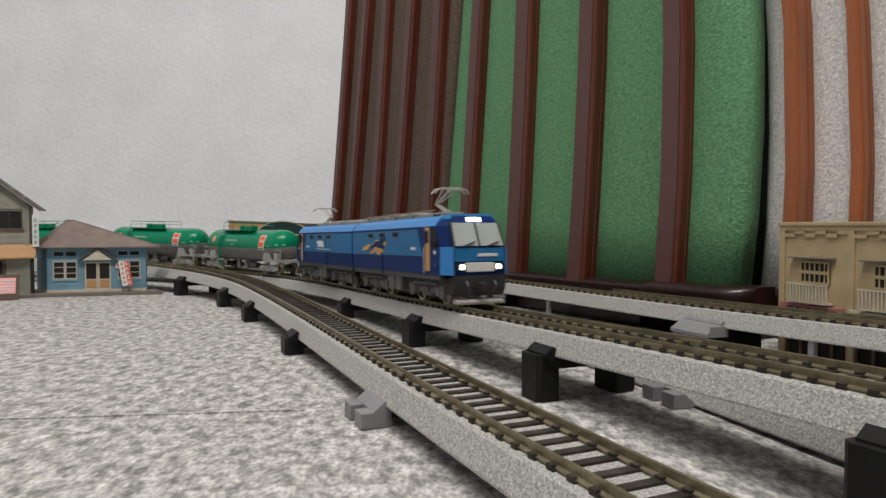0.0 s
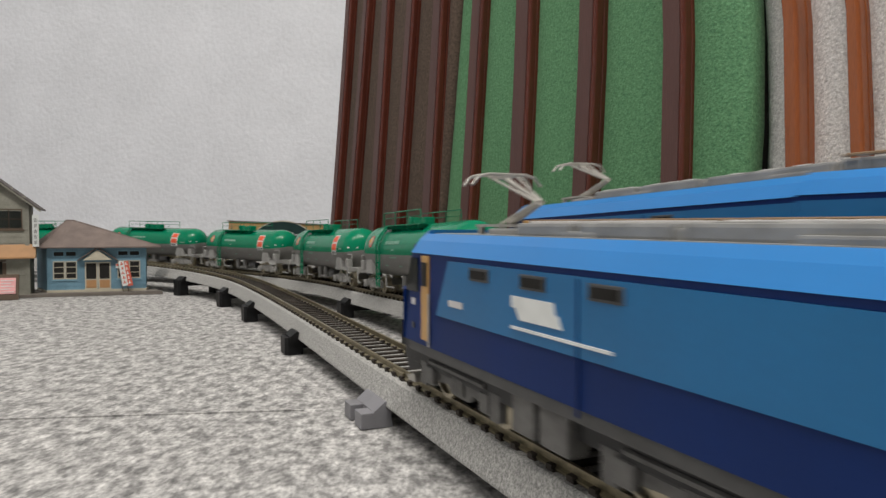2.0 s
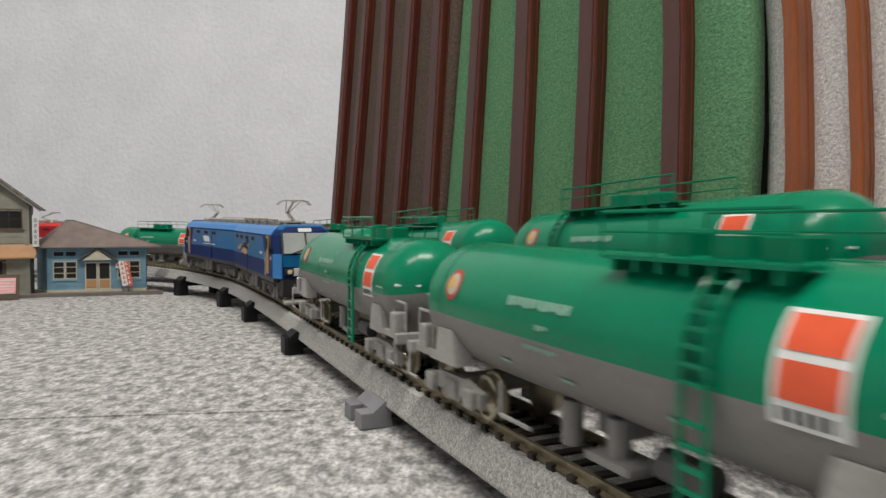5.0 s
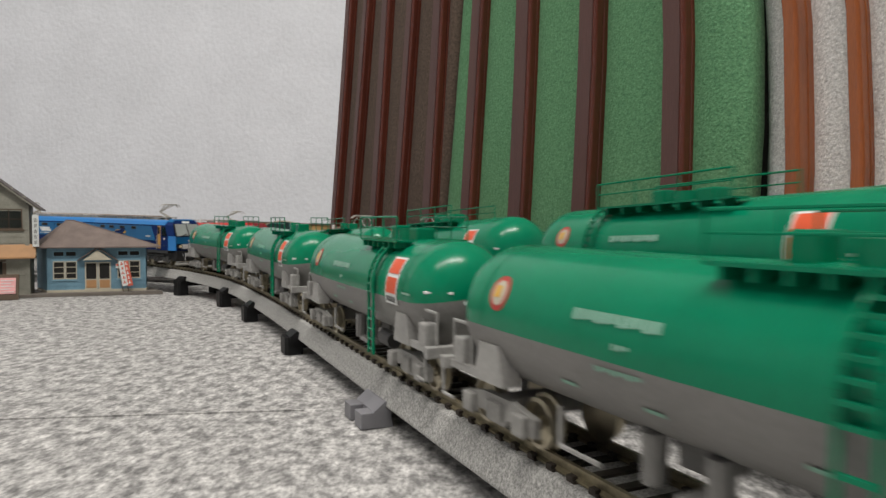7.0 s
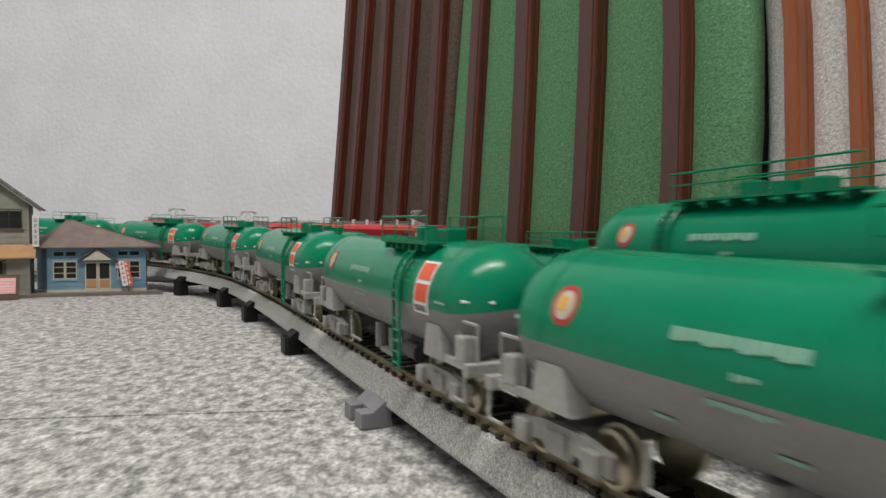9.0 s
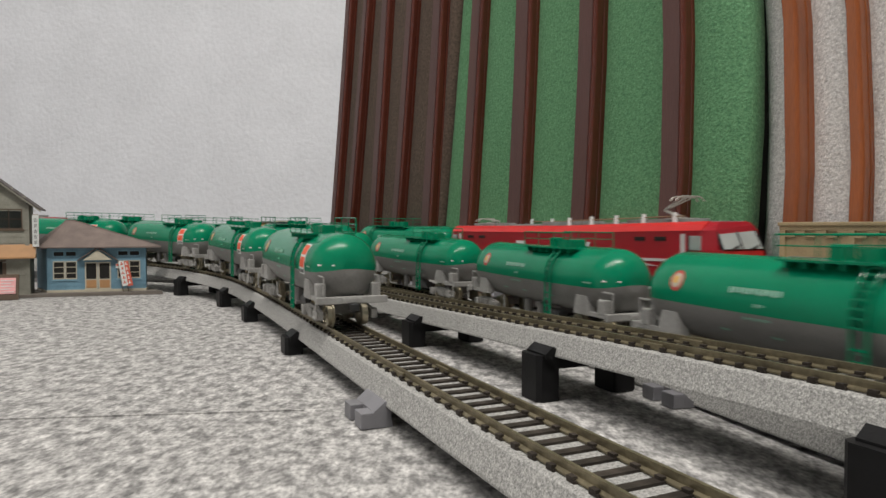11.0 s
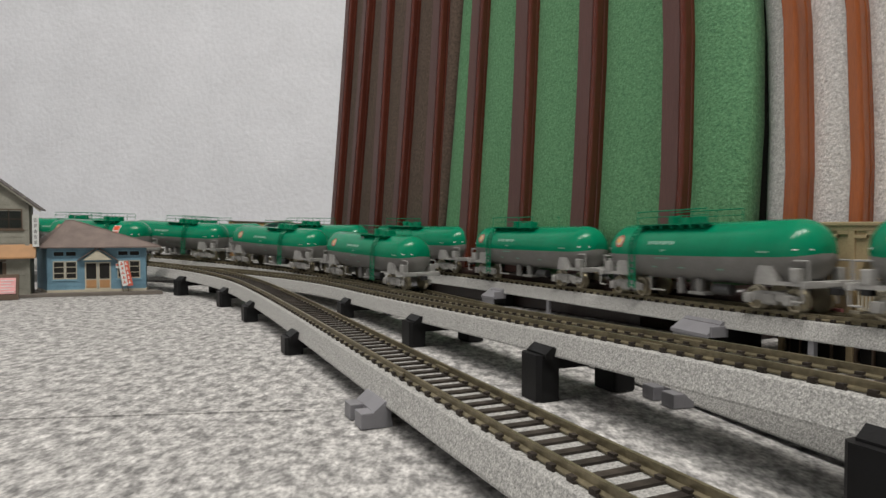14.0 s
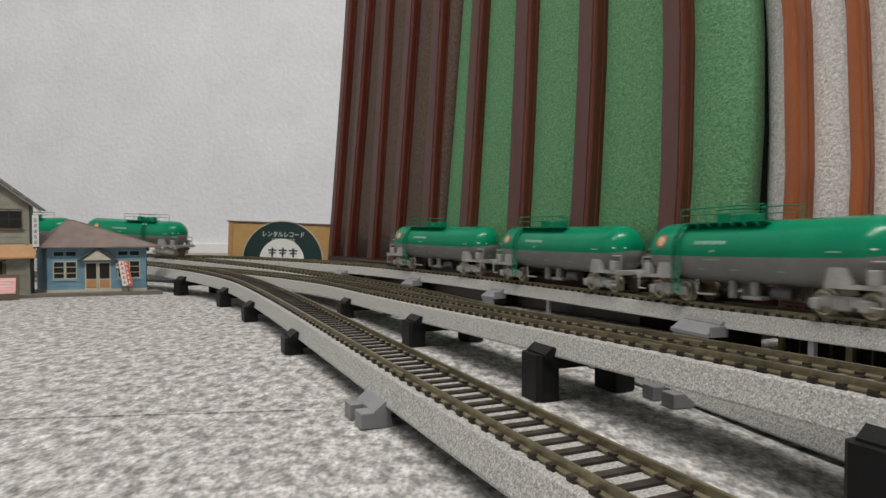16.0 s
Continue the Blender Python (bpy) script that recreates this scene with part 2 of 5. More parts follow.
# seam between two carpet tiles, a narrow raised lip
bm = block(-1.3, 0.09, -0.0004, 0.0004, -0.0004, 0.0003, 0.0001, turn=pose(-0.134, 0.2058, 0, 0, 0, 6.6))
structure("carpet_seam", bm, "carpet", "thin seam between two grey carpet tiles")

WALL_TURN = pose(-0.40, 1.50, 0, 0, 0, -7)
structure("wall_north", block(-2.6, 3.2, 0.0, 0.12, -0.1, 2.4, turn=WALL_TURN), "wall", "white embossed wallpaper wall behind the layout")
structure("baseboard", block(-2.5, 3.1, -0.012, -0.0005, -0.01, 0.0215, 0.002, turn=WALL_TURN), "board", "white painted skirting board")
structure("wall_south", block(-2.9, 3.3, -3.9, -3.78, -0.1, 2.4), "wall", "plain white wall")
structure("wall_west", block(-2.75, -2.63, -3.78, 1.9, -0.1, 2.4), "wall", "plain white wall")
structure("wall_east", block(3.05, 3.17, -3.78, 1.4, -0.1, 2.4), "wall", "plain white wall")
structure("ceiling", block(-2.9, 3.3, -3.9, 2.2, 2.4, 2.5), "ceiling", "plain white ceiling")

# ---------------------------------------------------------------- slatted upholstered panels behind the tracks
P0, P1 = Vector((-0.2396, 0.9842, 0)), Vector((0.1414, 0.3892, 0))
PD = (P1 - P0)
BACK = Vector((0.843, 0.54, 0)).normalized()


def panel_at(u):
    """The foot of the panel line under the bearing u (sideways per metre ahead); the grey panel stands 26 mm further back."""
    q = P0 + BACK * (0.026 if u > 0.4455 else 0.0)
    k = (u * q.y - q.x) / (PD.x - u * PD.y)
    return q + PD * k


def lean_point(foot, z, lean, bow):
    """A point at height z over a foot; lean: metres sideways along the panel per metre up."""
    return foot + PD.normalized() * (lean * z - bow * z * z) + BACK * (0.03 * z) + Vector((0, 0, z))


def slat(u, width, lean, bow, material, t, parent, top=0.62):
    """A moulded bar: t metres proud of the panel, with a flat facing board on its front."""
    foot, d = panel_at(u), PD.normalized()
    rings, side_rings = [], []
    for i in range(9):
        z = 0.012 + (top - 0.012) * i / 8
        p = lean_point(foot, z, lean, bow)
        w = width / 2
        arc = [(w - 0.0022 + 0.0022 * math.sin(f), -t + 0.0022 - 0.0022 * math.cos(f)) for f in np.linspace(0.0, math.pi / 2, 6)]
        outline = [(-w, 0.004), (-w, -t + 0.0006)] + [(-w + 0.0006, -t)] + arc + [(w, -t * 0.55), (w - 0.0005, -t * 0.50), (w - 0.0005, -t * 0.44), (w, -t * 0.40), (w, 0.004)]
        rings.append([p + d * a + BACK * b for a, b in outline])
    part("slat", loft(rings, smooth=False), material, parent)
    if material == "slat_warm":
        return
    for i in range(9):
        z = 0.012 + (top - 0.012) * i / 8
        p = lean_point(foot, z, lean, bow)
        side_rings.append([p + d * a + BACK * b for a, b in ((-w - 0.0004, 0.003), (-w - 0.0004, -t - 0.0008), (w - 0.0026, -t - 0.0008), (w - 0.0026, -t + 0.0004), (-w + 0.001, -t + 0.0004), (-w + 0.001, 0.003))])
    part("facing_board", loft(side_rings), "slat_side", parent)


def felt(ua, la, ba, ub, lb, bb, material, parent, puff=0.0045, top=0.62, n=8, name="upholstery"):
    fa, fb = panel_at(ua), panel_at(ub)
    rings = []
    for i in range(13):
        z = 0.012 + (top - 0.012) * i / 12
        a, b = lean_point(fa, z, la, ba), lean_point(fb, z, lb, bb)
        front = [a.lerp(b, k / n) - BACK * (puff * math.sin(math.pi * k / n) ** 0.6) for k in range(n + 1)]
        rings.append(front + [b + BACK * 0.012, a + BACK * 0.012])
    part(name, loft(rings, smooth=True), material, parent)


def bearing(px):
    return (px - 784.0) / 1200.0


def slatted_panel(label, material, slats, edges, wood_name):
    """slats: bearing, width, depth, lean, bow. edges: left and right limit (bearing, lean, bow)."""
    p = thing("slatted_panel", label, "panel", "slatted panels")
    stops = [edges[0]] + [(s[0], s[3], s[4]) for s in slats] + [edges[1]]
    for a, b in zip(stops, stops[1:]):
        if abs(a[0] - b[0]) > 0.004:
            felt(*a, *b, material, p)
    for u, w, e, l, b in slats:
        slat(u, w, l, b, wood_name, e, p)
    fa, fb = panel_at(edges[0][0] + 0.006), panel_at(edges[1][0])
    rings = []
    n = 10
    for i in range(n + 1):
        c = fa.lerp(fb, i / n)
        g = -0.0135
        rings.append([c + BACK * b + Vector((0, 0, z)) for b, z in ((0.03, 0.0), (g, 0.0), (g, 0.0225), (g + 0.0008, 0.0240), (g + 0.0024, 0.0248), (-0.004, 0.0252), (0.03, 0.0252))])
    part("base_rail", loft(rings), "base_wood", p, "dark lacquered wooden base rail")
    return p


slatted_panel("brown pile upholstered panel with dark wooden slats standing on the floor", "felt_brown",
              [(bearing(597.3), 0.0113, 0.0110, 0.141, 0.061), (bearing(626.0), 0.0103, 0.0115, 0.145, 0.049), (bearing(667.3), 0.0130, 0.0099, 0.0957, 0.049),
               (bearing(707.7), 0.0115, 0.0109, 0.1114, 0.049), (bearing(767.8), 0.0137, 0.0129, 0.0741, 0.049)],
              [(bearing(592), 0.15, 0.061), (bearing(776), 0.115, 0.05)], "slat")
green_panel = slatted_panel("green pile upholstered panel with dark wooden slats standing on the floor", "felt_green",
              [(bearing(832.8), 0.0132, 0.0108, 0.0732, 0.049), (bearing(923.4), 0.0161, 0.0110, 0.0525, 0.098), (bearing(1040.1), 0.0142, 0.0132, 0.0643, 0.159),
               (bearing(1198.0), 0.0137, 0.0124, 0.0699, 0.329)],
              [(bearing(779), 0.115, 0.05), (bearing(1298), 0.128, 0.57)], "slat")
grey_panel = slatted_panel("grey pile upholstered panel with warm brown wooden slats", "felt_grey",
              [(bearing(1420), 0.0074, 0.0180, 0.0645, 0.448), (bearing(1529), 0.0061, 0.0135, 0.0549, 0.470), (bearing(1640), 0.0048, 0.0130, 0.06, 0.62)],
              [(bearing(1342), 0.085, 0.50), (bearing(1720), 0.06, 0.6)], "slat_warm")
# near-black strip painted in for the shaded gap between green and grey panels
felt(bearing(1319.5), 0.115, 0.55, bearing(1346), 0.085, 0.50, "inside", grey_panel, -0.004, 0.62, 4, "edge_gasket")
# moulded ledge on the base in front of the last green field, with a rounded end
la, lb = panel_at(bearing(1165)), panel_at(bearing(1300)) + PD.normalized() * 0.016
rings = []
for k in range(13):
    c = la.lerp(lb, k / 12)
    h = math.sqrt(max(0.0, 1 - max(0.0, (k - 9) / 3.0) ** 2))
    g = -0.0165 * (0.45 + 0.55 * h)
    rings.append([c + BACK * b + Vector((0, 0, z)) for b, z in ((0.012, 0.0002), (0.012, 0.0272), (g + 0.0050, 0.0272), (g + 0.0022, 0.0264), (g + 0.0006, 0.0250), (g, 0.0230), (g + 0.0004, 0.0205), (g + 0.0010, 0.0190), (g + 0.0010, 0.0002))])
part("base_ledge", loft(rings, smooth=True), "base_wood", green_panel, "rounded dark lacquered ledge")

# ---------------------------------------------------------------- track
GAUGE = 0.0072
BED = ((-0.0131, -0.0102), (-0.0131, -0.0096), (-0.0104, -0.0032), (-0.0097, -0.0027), (0.0097, -0.0027), (0.0104, -0.0032), (0.0131, -0.0096), (0.0131, -0.0102))
RAIL = ((-0.0011, -0.0024), (-0.0011, -0.0020), (-0.00035, -0.0016), (-0.00045, -0.0006), (-0.00045, 0.0), (0.00045, 0.0), (0.00045, -0.0006), (0.00035, -0.0016), (0.0011, -0.0020), (0.0011, -0.0024))


def track(key, s0, s1, t0, t1, joints):
    """One line: roadbed, two rails, sleepers from t0 to t1."""
    t = thing("railway_track", "model railway track with grey granite-look roadbed and dark sleepers", "track", "railway tracks")
    part("roadbed", loft(along(key, s0, s1, 0.02, BED)), "ballast", t)
    for side in (-1, 1):
        part("rail", loft(along(key, s0, s1, 0.02, [(y + side * GAUGE, z) for y, z in RAIL])), "rail", t)
    joint = None
    for sj in joints:
        for side in (-1, 1):
            m = line_pose(key, sj, 0.006) @ Matrix.Translation((0, side * GAUGE, 0))
            if joint is None:
                joint = part("rail_joiner", block(-0.0045, 0.0045, -0.0011, 0.0011, -0.0021, -0.0007, 0.0002), "rail", t, "metal rail joiner")
                joint.matrix_local = m
            else:
                share("rail_joiner", joint, t, m)
    first = None
    n = int((t1 - t0) / 0.0066)
    for i in range(n):
        m = line_pose(key, t0 + i * 0.0066, 0.006)
        if first is None:
            tie = block(-0.0012, 0.0012, -0.0089, 0.0089, -0.0042, -0.0021)
            for a in (-GAUGE, GAUGE):
                for b in (-0.0013, 0.0013):
                    block(-0.0009, 0.0009, a + b - 0.0006, a + b + 0.0006, -0.0021, -0.0014, 0, tie)
            first = part("sleeper", tie, "tie", t)
            first.matrix_local = m
        else:
            share("sleeper", first, t, m)
    return t


track("N", -1.9, 1.9, -0.62, 0.26, (-0.42, -0.175, 0.075))
track("C", -1.9, 2.9, -0.62, 0.27, (-0.33, -0.085, 0.16))
track("B", -2.0, 2.3, -0.80, 0.16, (-0.37, -0.12))
track("A", -1.9, 2.4, -0.62, 0.34, (-0.29, -0.045, 0.20))


def pier(key, s, side, big=1.0):
    """A black support: near foot with a bevelled lip over the roadbed edge, crossbeam and far foot."""
    m = line_pose(key, s, 0.006)
    top = m.translation.z - 0.0102
    p = thing("track_pier", "black plastic support pier under the roadbed", "pier", "track piers")
    yaw = math.atan2(m[1][0], m[0][0])
    p.matrix_world = Matrix.Translation((m.translation.x, m.translation.y, 0)) @ Matrix.Rotation(yaw, 4, "Z")
    s_, b = side, 0.0062 * big
    part("foot", prism([(-b, s_ * 0.0108), (-b, s_ * 0.0175), (-b + 0.0016, s_ * 0.0189), (b - 0.0016, s_ * 0.0189), (b, s_ * 0.0175), (b, s_ * 0.0108)], 0.0, top + 0.0006, axis="z"), "pier", p)
    part("lip", prism([(s_ * 0.0135, top - 0.0006), (s_ * 0.0168, top - 0.0006), (s_ * 0.0168, top + 0.0012), (s_ * 0.0139, top + 0.0036), (s_ * 0.0127, top + 0.0032)], -b * 0.75, b * 1.2), "pier", p)
    part("crossbeam", block(-0.0045, 0.0045, -s_ * 0.0143, s_ * 0.0113, top - 0.0048, top - 0.0002, 0.0005), "pier", p)
    part("far_foot", block(-b, b, -s_ * 0.0218, -s_ * 0.0128, 0.0, top + 0.0004, 0.0010), "pier", p)


for s in (-0.365, -0.259, -0.170, -0.051):
    pier("N", s, -1)
for s in (-0.119, -0.003, 0.1115, 0.2315):
    pier("C", s, -1)


def joint_clip(key, s, label):
    """A grey clip that hooks over the roadbed edge, with two toes on the floor."""
    m = line_pose(key, s, 0.006)
    top = m.translation.z - 0.0094
    p = thing("roadbed_clip", label, "clip", "roadbed clips")
    yaw = math.atan2(m[1][0], m[0][0])
    p.matrix_world = Matrix.Translation((m.translation.x, m.translation.y, 0)) @ Matrix.Rotation(yaw, 4, "Z")
    part("wedge", prism([(-0.0111, 0.0), (-0.0168, 0.0), (-0.0168, 0.0048), (-0.0135, top + 0.0006), (-0.0121, top + 0.0004)], -0.0088, 0.0088), "clip", p)
    for x0, x1 in ((-0.0088, -0.0022), (0.0022, 0.0088)):
        part("toe", block(x0, x1, -0.0208, -0.0166, 0.0, 0.0047, 0.0003), "clip", p)
    return p


def riser(key, s, long=0.013):
    """A grey riser: sloped shelf under the roadbed edge on a slim post."""
    m = line_pose(key, s, 0.006)
    top = m.translation.z - 0.0094
    p = thing("track_riser", "grey plastic riser with sloped shelf under the roadbed", "riser", "track risers")
    yaw = math.atan2(m[1][0], m[0][0])
    p.matrix_world = Matrix.Translation((m.translation.x, m.translation.y, 0)) @ Matrix.Rotation(yaw, 4, "Z")
    part("shelf", prism([(-0.0113, top - 0.0045), (-0.0225, top - 0.0045), (-0.0225, top - 0.0030), (-0.0149, top + 0.0012), (-0.0131, top + 0.0026), (-0.0123, top + 0.0020)], -long, long), "clip", p)
    part("groove", block(-long * 0.96, long * 0.96, -0.0151, -0.0143, top + 0.0008, top + 0.0013), "dgrey", p)
    part("front_plate", block(-long * 0.92, long * 0.92, -0.0221, -0.0209, max(0.0, top - 0.0150), top - 0.0046, 0.0003), "clip", p)
    part("leg", block(-long * 0.9, long * 0.9, -0.0113, 0.0113, 0.0, top - 0.0012, 0.0006), "pier", p)
    part("bracket", block(long, long + 0.0012, -0.0213, -0.0113, top - 0.0045, top + 0.0006, 0.0003), "clip", p)


joint_clip("N", 0.070, "grey plastic clip on the carpet holding the roadbed edge")
joint_clip("B", 0.047, "grey plastic clip on the carpet beside the low line")
for s in (-0.297, -0.180, -0.058):
    riser("A", s, 0.008)
riser("A", 0.146, 0.0125)


def post(key, s):
    """A slim grey post under the near edge of the roadbed."""
    m = line_pose(key, s, 0.006)
    top = m.translation.z - 0.0102
    p = thing("track_post", "slim grey plastic post under the far roadbed", "post", "track posts")
    yaw = math.atan2(m[1][0], m[0][0])
    p.matrix_world = Matrix.Translation((m.translation.x, m.translation.y, 0)) @ Matrix.Rotation(yaw, 4, "Z")
    part("shaft", block(-0.0014, 0.0014, -0.0124, -0.0100, 0.0008, top, 0.0003), "clip", p)
    part("foot_plate", block(-0.0030, 0.0030, -0.0135, -0.0088, 0.0, 0.0010, 0.0002), "clip", p)


post("A", 0.004)
post("A", 0.205)

# ---------------------------------------------------------------- tank wagons
TR, TZ, TL = 0.01445, 0.0248, 0.0735


def tank_shell(phi0, phi1, n=22):
    """Half shell between two angles from the top, with domed ends."""
    rings = []
    deep = 0.0135
    xs = [(-TL + deep * (1 - math.cos(f)), math.sin(f) ** 0.86) for f in (0.16, 0.36, 0.56, 0.76, 0.96, 1.16, 1.36, math.pi / 2)]
    stations = xs + [(-0.035, 1.0), (0.0, 1.0), (0.035, 1.0)] + [(-x, r) for x, r in reversed(xs)]
    for x, r in stations:
        sag = -0.0006 * (1 - (x / TL) ** 2)
        rings.append([(x, -TR * r * math.sin(f), TZ + sag + TR * r * math.cos(f)) for f in np.linspace(phi0, phi1, n)])
    bm = loft(rings, closed=False, caps=False, smooth=True)
    bm.faces.new([v for v in bm.verts][:n])
    bm.verts.ensure_lookup_table()
    try:
        bm.faces.new([bm.verts[i] for i in range(len(bm.verts) - n, len(bm.verts))])
    except ValueError:
        pass
    bmesh.ops.recalc_face_normals(bm, faces=bm.faces)
    return bm


def wrap(x, a, lift=0.00015):
    """A point on the viewer's side of the tank: x along, a metres of arc up from the middle."""
    f = math.pi / 2 - a / TR
    r = TR + lift
    return (x, -r * math.sin(f), TZ - 0.0005 + r * math.cos(f))


def wrap_patch(x0, x1, a0, a1, lift, nx=1, na=6):
    rings = [[wrap(x0 + (x1 - x0) * i / nx, a0 + (a1 - a0) * k / na, lift) for k in range(na + 1)] for i in range(nx + 1)]
    return loft(rings, closed=False, caps=False, smooth=True)


def wrap_disc(x, a, r, lift, n=24):
    bm = bmesh.new()
    c = bm.verts.new(wrap(x, a, lift))
    mid = [bm.verts.new(wrap(x + r * 0.5 * math.cos(t), a + r * 0.5 * math.sin(t), lift)) for t in np.linspace(0, 2 * math.pi, n, endpoint=False)]
    out = [bm.verts.new(wrap(x + r * math.cos(t), a + r * math.sin(t), lift)) for t in np.linspace(0, 2 * math.pi, n, endpoint=False)]
    for i in range(n):
        j = (i + 1) % n
        bm.faces.new((c, mid[i], mid[j]))
        bm.faces.new((mid[i], out[i], out[j], mid[j]))
    bmesh.ops.recalc_face_normals(bm, faces=bm.faces)
    return bm


def wheel_mesh(r):
    bm = bmesh.new()
    prof = [(0.0, 0.0016), (r * 0.25, 0.0018), (r * 0.3, 0.0009), (r * 0.78, 0.0007), (r * 0.82, 0.0016), (r, 0.0014), (r, -0.0004), (r * 1.14, -0.0006), (r * 1.14, -0.0013), (0.0, -0.0013)]
    n = 20
    rings = [[(q * math.cos(t), w, q * math.sin(t)) for t in np.linspace(0, 2 * math.pi, n, endpoint=False)] for q, w in [(max(q, 0.0002), w) for q, w in prof]]
    return loft(rings, closed=True, caps=True, smooth=False, bm=bm)


def bogie(parent, x, base, r, material, heavy=False):
    """A bogie with two wheelsets; returns the frame part."""
    bm = bmesh.new()
    half = base / 2
    for side in (-1, 1):
        y = side * 0.0112
        zt = r + 0.0028
        prof = [(-half - r * 0.75, r - 0.0018), (-half - r * 0.75, r + 0.0018), (-half, zt - 0.0004), (-half * 0.5, zt + 0.0006), (half * 0.5, zt + 0.0006), (half, zt - 0.0004),
                (half + r * 0.75, r + 0.0018), (half + r * 0.75, r - 0.0018), (half * 0.45, r - 0.0006), (half * 0.3, r - 0.0024), (-half * 0.3, r - 0.0024), (-half * 0.45, r - 0.0006)]
        prism(prof, y - 0.0008, y + 0.0008, bm, axis="y")
        for sx in (-1, 1):
            block(sx * half - 0.0021, sx * half + 0.0021, y + side * 0.0006, y + side * 0.0024, r - 0.0021, r + 0.0021, 0.0004, bm)
        for k in (-1, 0, 1):
            rod((k * 0.0019, y + side * 0.0012, r - 0.0016), (k * 0.0019, y + side * 0.0012, r + 0.0022), 0.0009, 8, bm)
        if heavy:
            block(-half - 0.006, -half - 0.002, y, y + side * 0.002, r - 0.003, r + 0.003, 0.0003, bm)
            block(half + 0.002, half + 0.006, y, y + side * 0.002, r - 0.003, r + 0.003, 0.0003, bm)
            rod((-half, y + side * 0.002, r + 0.0035), (half, y + side * 0.002, r + 0.0035), 0.0006, 6, bm)
    block(-0.003, 0.003, -0.0105, 0.0105, r - 0.001, r + 0.003, 0, bm)
    f = part("bogie", bm, material, parent)
    f.location = (x, 0, 0)
    first = None
    for sx in (-1, 1):
        for side in (-1, 1):
            m = Matrix.Translation((sx * half, side * GAUGE, r)) @ Matrix.Rotation(0 if side > 0 else math.pi, 4, "Z")
            if first is None:
                first = part("wheel", wheel_mesh(r), "wheel", f)
                first.matrix_local = m
            else:
                share("wheel", first, f, m)
    return f


SHORT = 0.93


def tank_wagon(label, group, sign, ladder_x, deck0, deck1, shift):
    """A bogie tank wagon; shift: metres by which the tank stands off the markings' middle."""
    def along_x(x):
        return (x - shift) / SHORT
    ladder_x, deck0, deck1 = along_x(ladder_x), along_x(deck0), along_x(deck1)
    w = thing("tank_wagon", label, "tank wagon", group)
    lim = math.radians(97)
    part("tank_top", tank_shell(-lim, lim, 26), "green", w, "glossy green upper half of the tank")
    part("tank_bottom", tank_shell(lim, 2 * math.pi - lim, 22), "grey", w, "grey lower half of the tank")
    # seam ring near each end, walkway, rails
    for x in (-0.0560, 0.0560):
        ring = [[(x + dx, -(TR + 0.00018) * math.sin(f), TZ - 0.0003 + (TR + 0.00018) * math.cos(f)) for f in np.linspace(-1.65, 1.65, 24)] for dx in (-0.0003, 0.0003)]
        part("weld_seam", loft(ring, closed=False, caps=False, smooth=True), "green", w)
    zt = TZ + TR
    bm = bmesh.new()
    for y in (-0.0085, 0.0085):
        block(deck0, deck1, y - 0.0028, y + 0.0028, zt - 0.0012, zt - 0.0006, 0, bm)
        for k in range(7):
            x = deck0 + (deck1 - deck0) * (k + 0.5) / 7
            block(x - 0.0004, x + 0.0004, y - 0.0026, y + 0.0026, zt - 0.003, zt - 0.0012, 0, bm)
    part("walkway", bm, "green", w)
    for y in (-0.0112, 0.0112):
        x0, x1, h = deck0, deck1, 0.0062
        bm = wire([(x0, y, zt - 0.001), (x0, y, zt + h), (x1, y, zt + h), (x1, y, zt - 0.001)], 0.00028, 6)
        for k in (0.33, 0.66):
            rod((x0 + (x1 - x0) * k, y, zt - 0.001), (x0 + (x1 - x0) * k, y, zt + h), 0.00024, 6, bm)
        rod((x0, y, zt + h * 0.5), (x1, y, zt + h * 0.5), 0.0002, 6, bm)
        part("handrail", bm, "green", w)
    mid = (deck0 + deck1) / 2
    part("manhole", rod((mid, 0, zt - 0.002), (mid, 0, zt + 0.0026), 0.0042, 16), "green", w)
    part("valve_box", block(mid + 0.006, mid + 0.013, -0.003, 0.003, zt - 0.002, zt + 0.003, 0.0006), "green", w)
    part("valve_box", block(mid - 0.013, mid - 0.008, -0.0025, 0.0025, zt - 0.002, zt + 0.0036, 0.0005), "green", w)
    for side in (-1, 1):
        arc = [(side * (TR + 0.0012) * math.sin(f), TZ + (TR + 0.0012) * math.cos(f)) for f in np.linspace(0.55, 1.75, 9)] + [(side * (TR + 0.001), 0.0045)]
        lad = part("ladder", wire([(ladder_x - 0.0024, y, z) for y, z in arc], 0.00048, 6), "green", w)
        part("stile", wire([(ladder_x + 0.0024, y, z) for y, z in arc], 0.00048, 6), "green", lad)
        steps = [((y + y2) / 2, (z + z2) / 2) for (y, z), (y2, z2) in list(zip(arc, arc[1:]))[:-1]] + [(side * (TR + 0.001), z) for z in (0.0060, 0.0090, 0.0120, 0.0150, 0.0180)]
        for y, z in steps:
            part("rung", block(ladder_x - 0.0024, ladder_x + 0.0024, y - 0.0004, y + 0.0004, z - 0.0003, z + 0.0003), "green", lad)
    # markings on the tank side
    ex = along_x(-0.052)
    em = part("emblem", wrap_disc(ex, 0.0058, 0.0037, 0.00016), "red_ring", w, "round red-ringed emblem")
    part("emblem_field", wrap_disc(ex, 0.0058, 0.0026, 0.00024), "cream", em)
    part("emblem_mark", wrap_patch(ex - 0.0018, ex + 0.0008, 0.0048, 0.0072, 0.00032), "yellow", em)
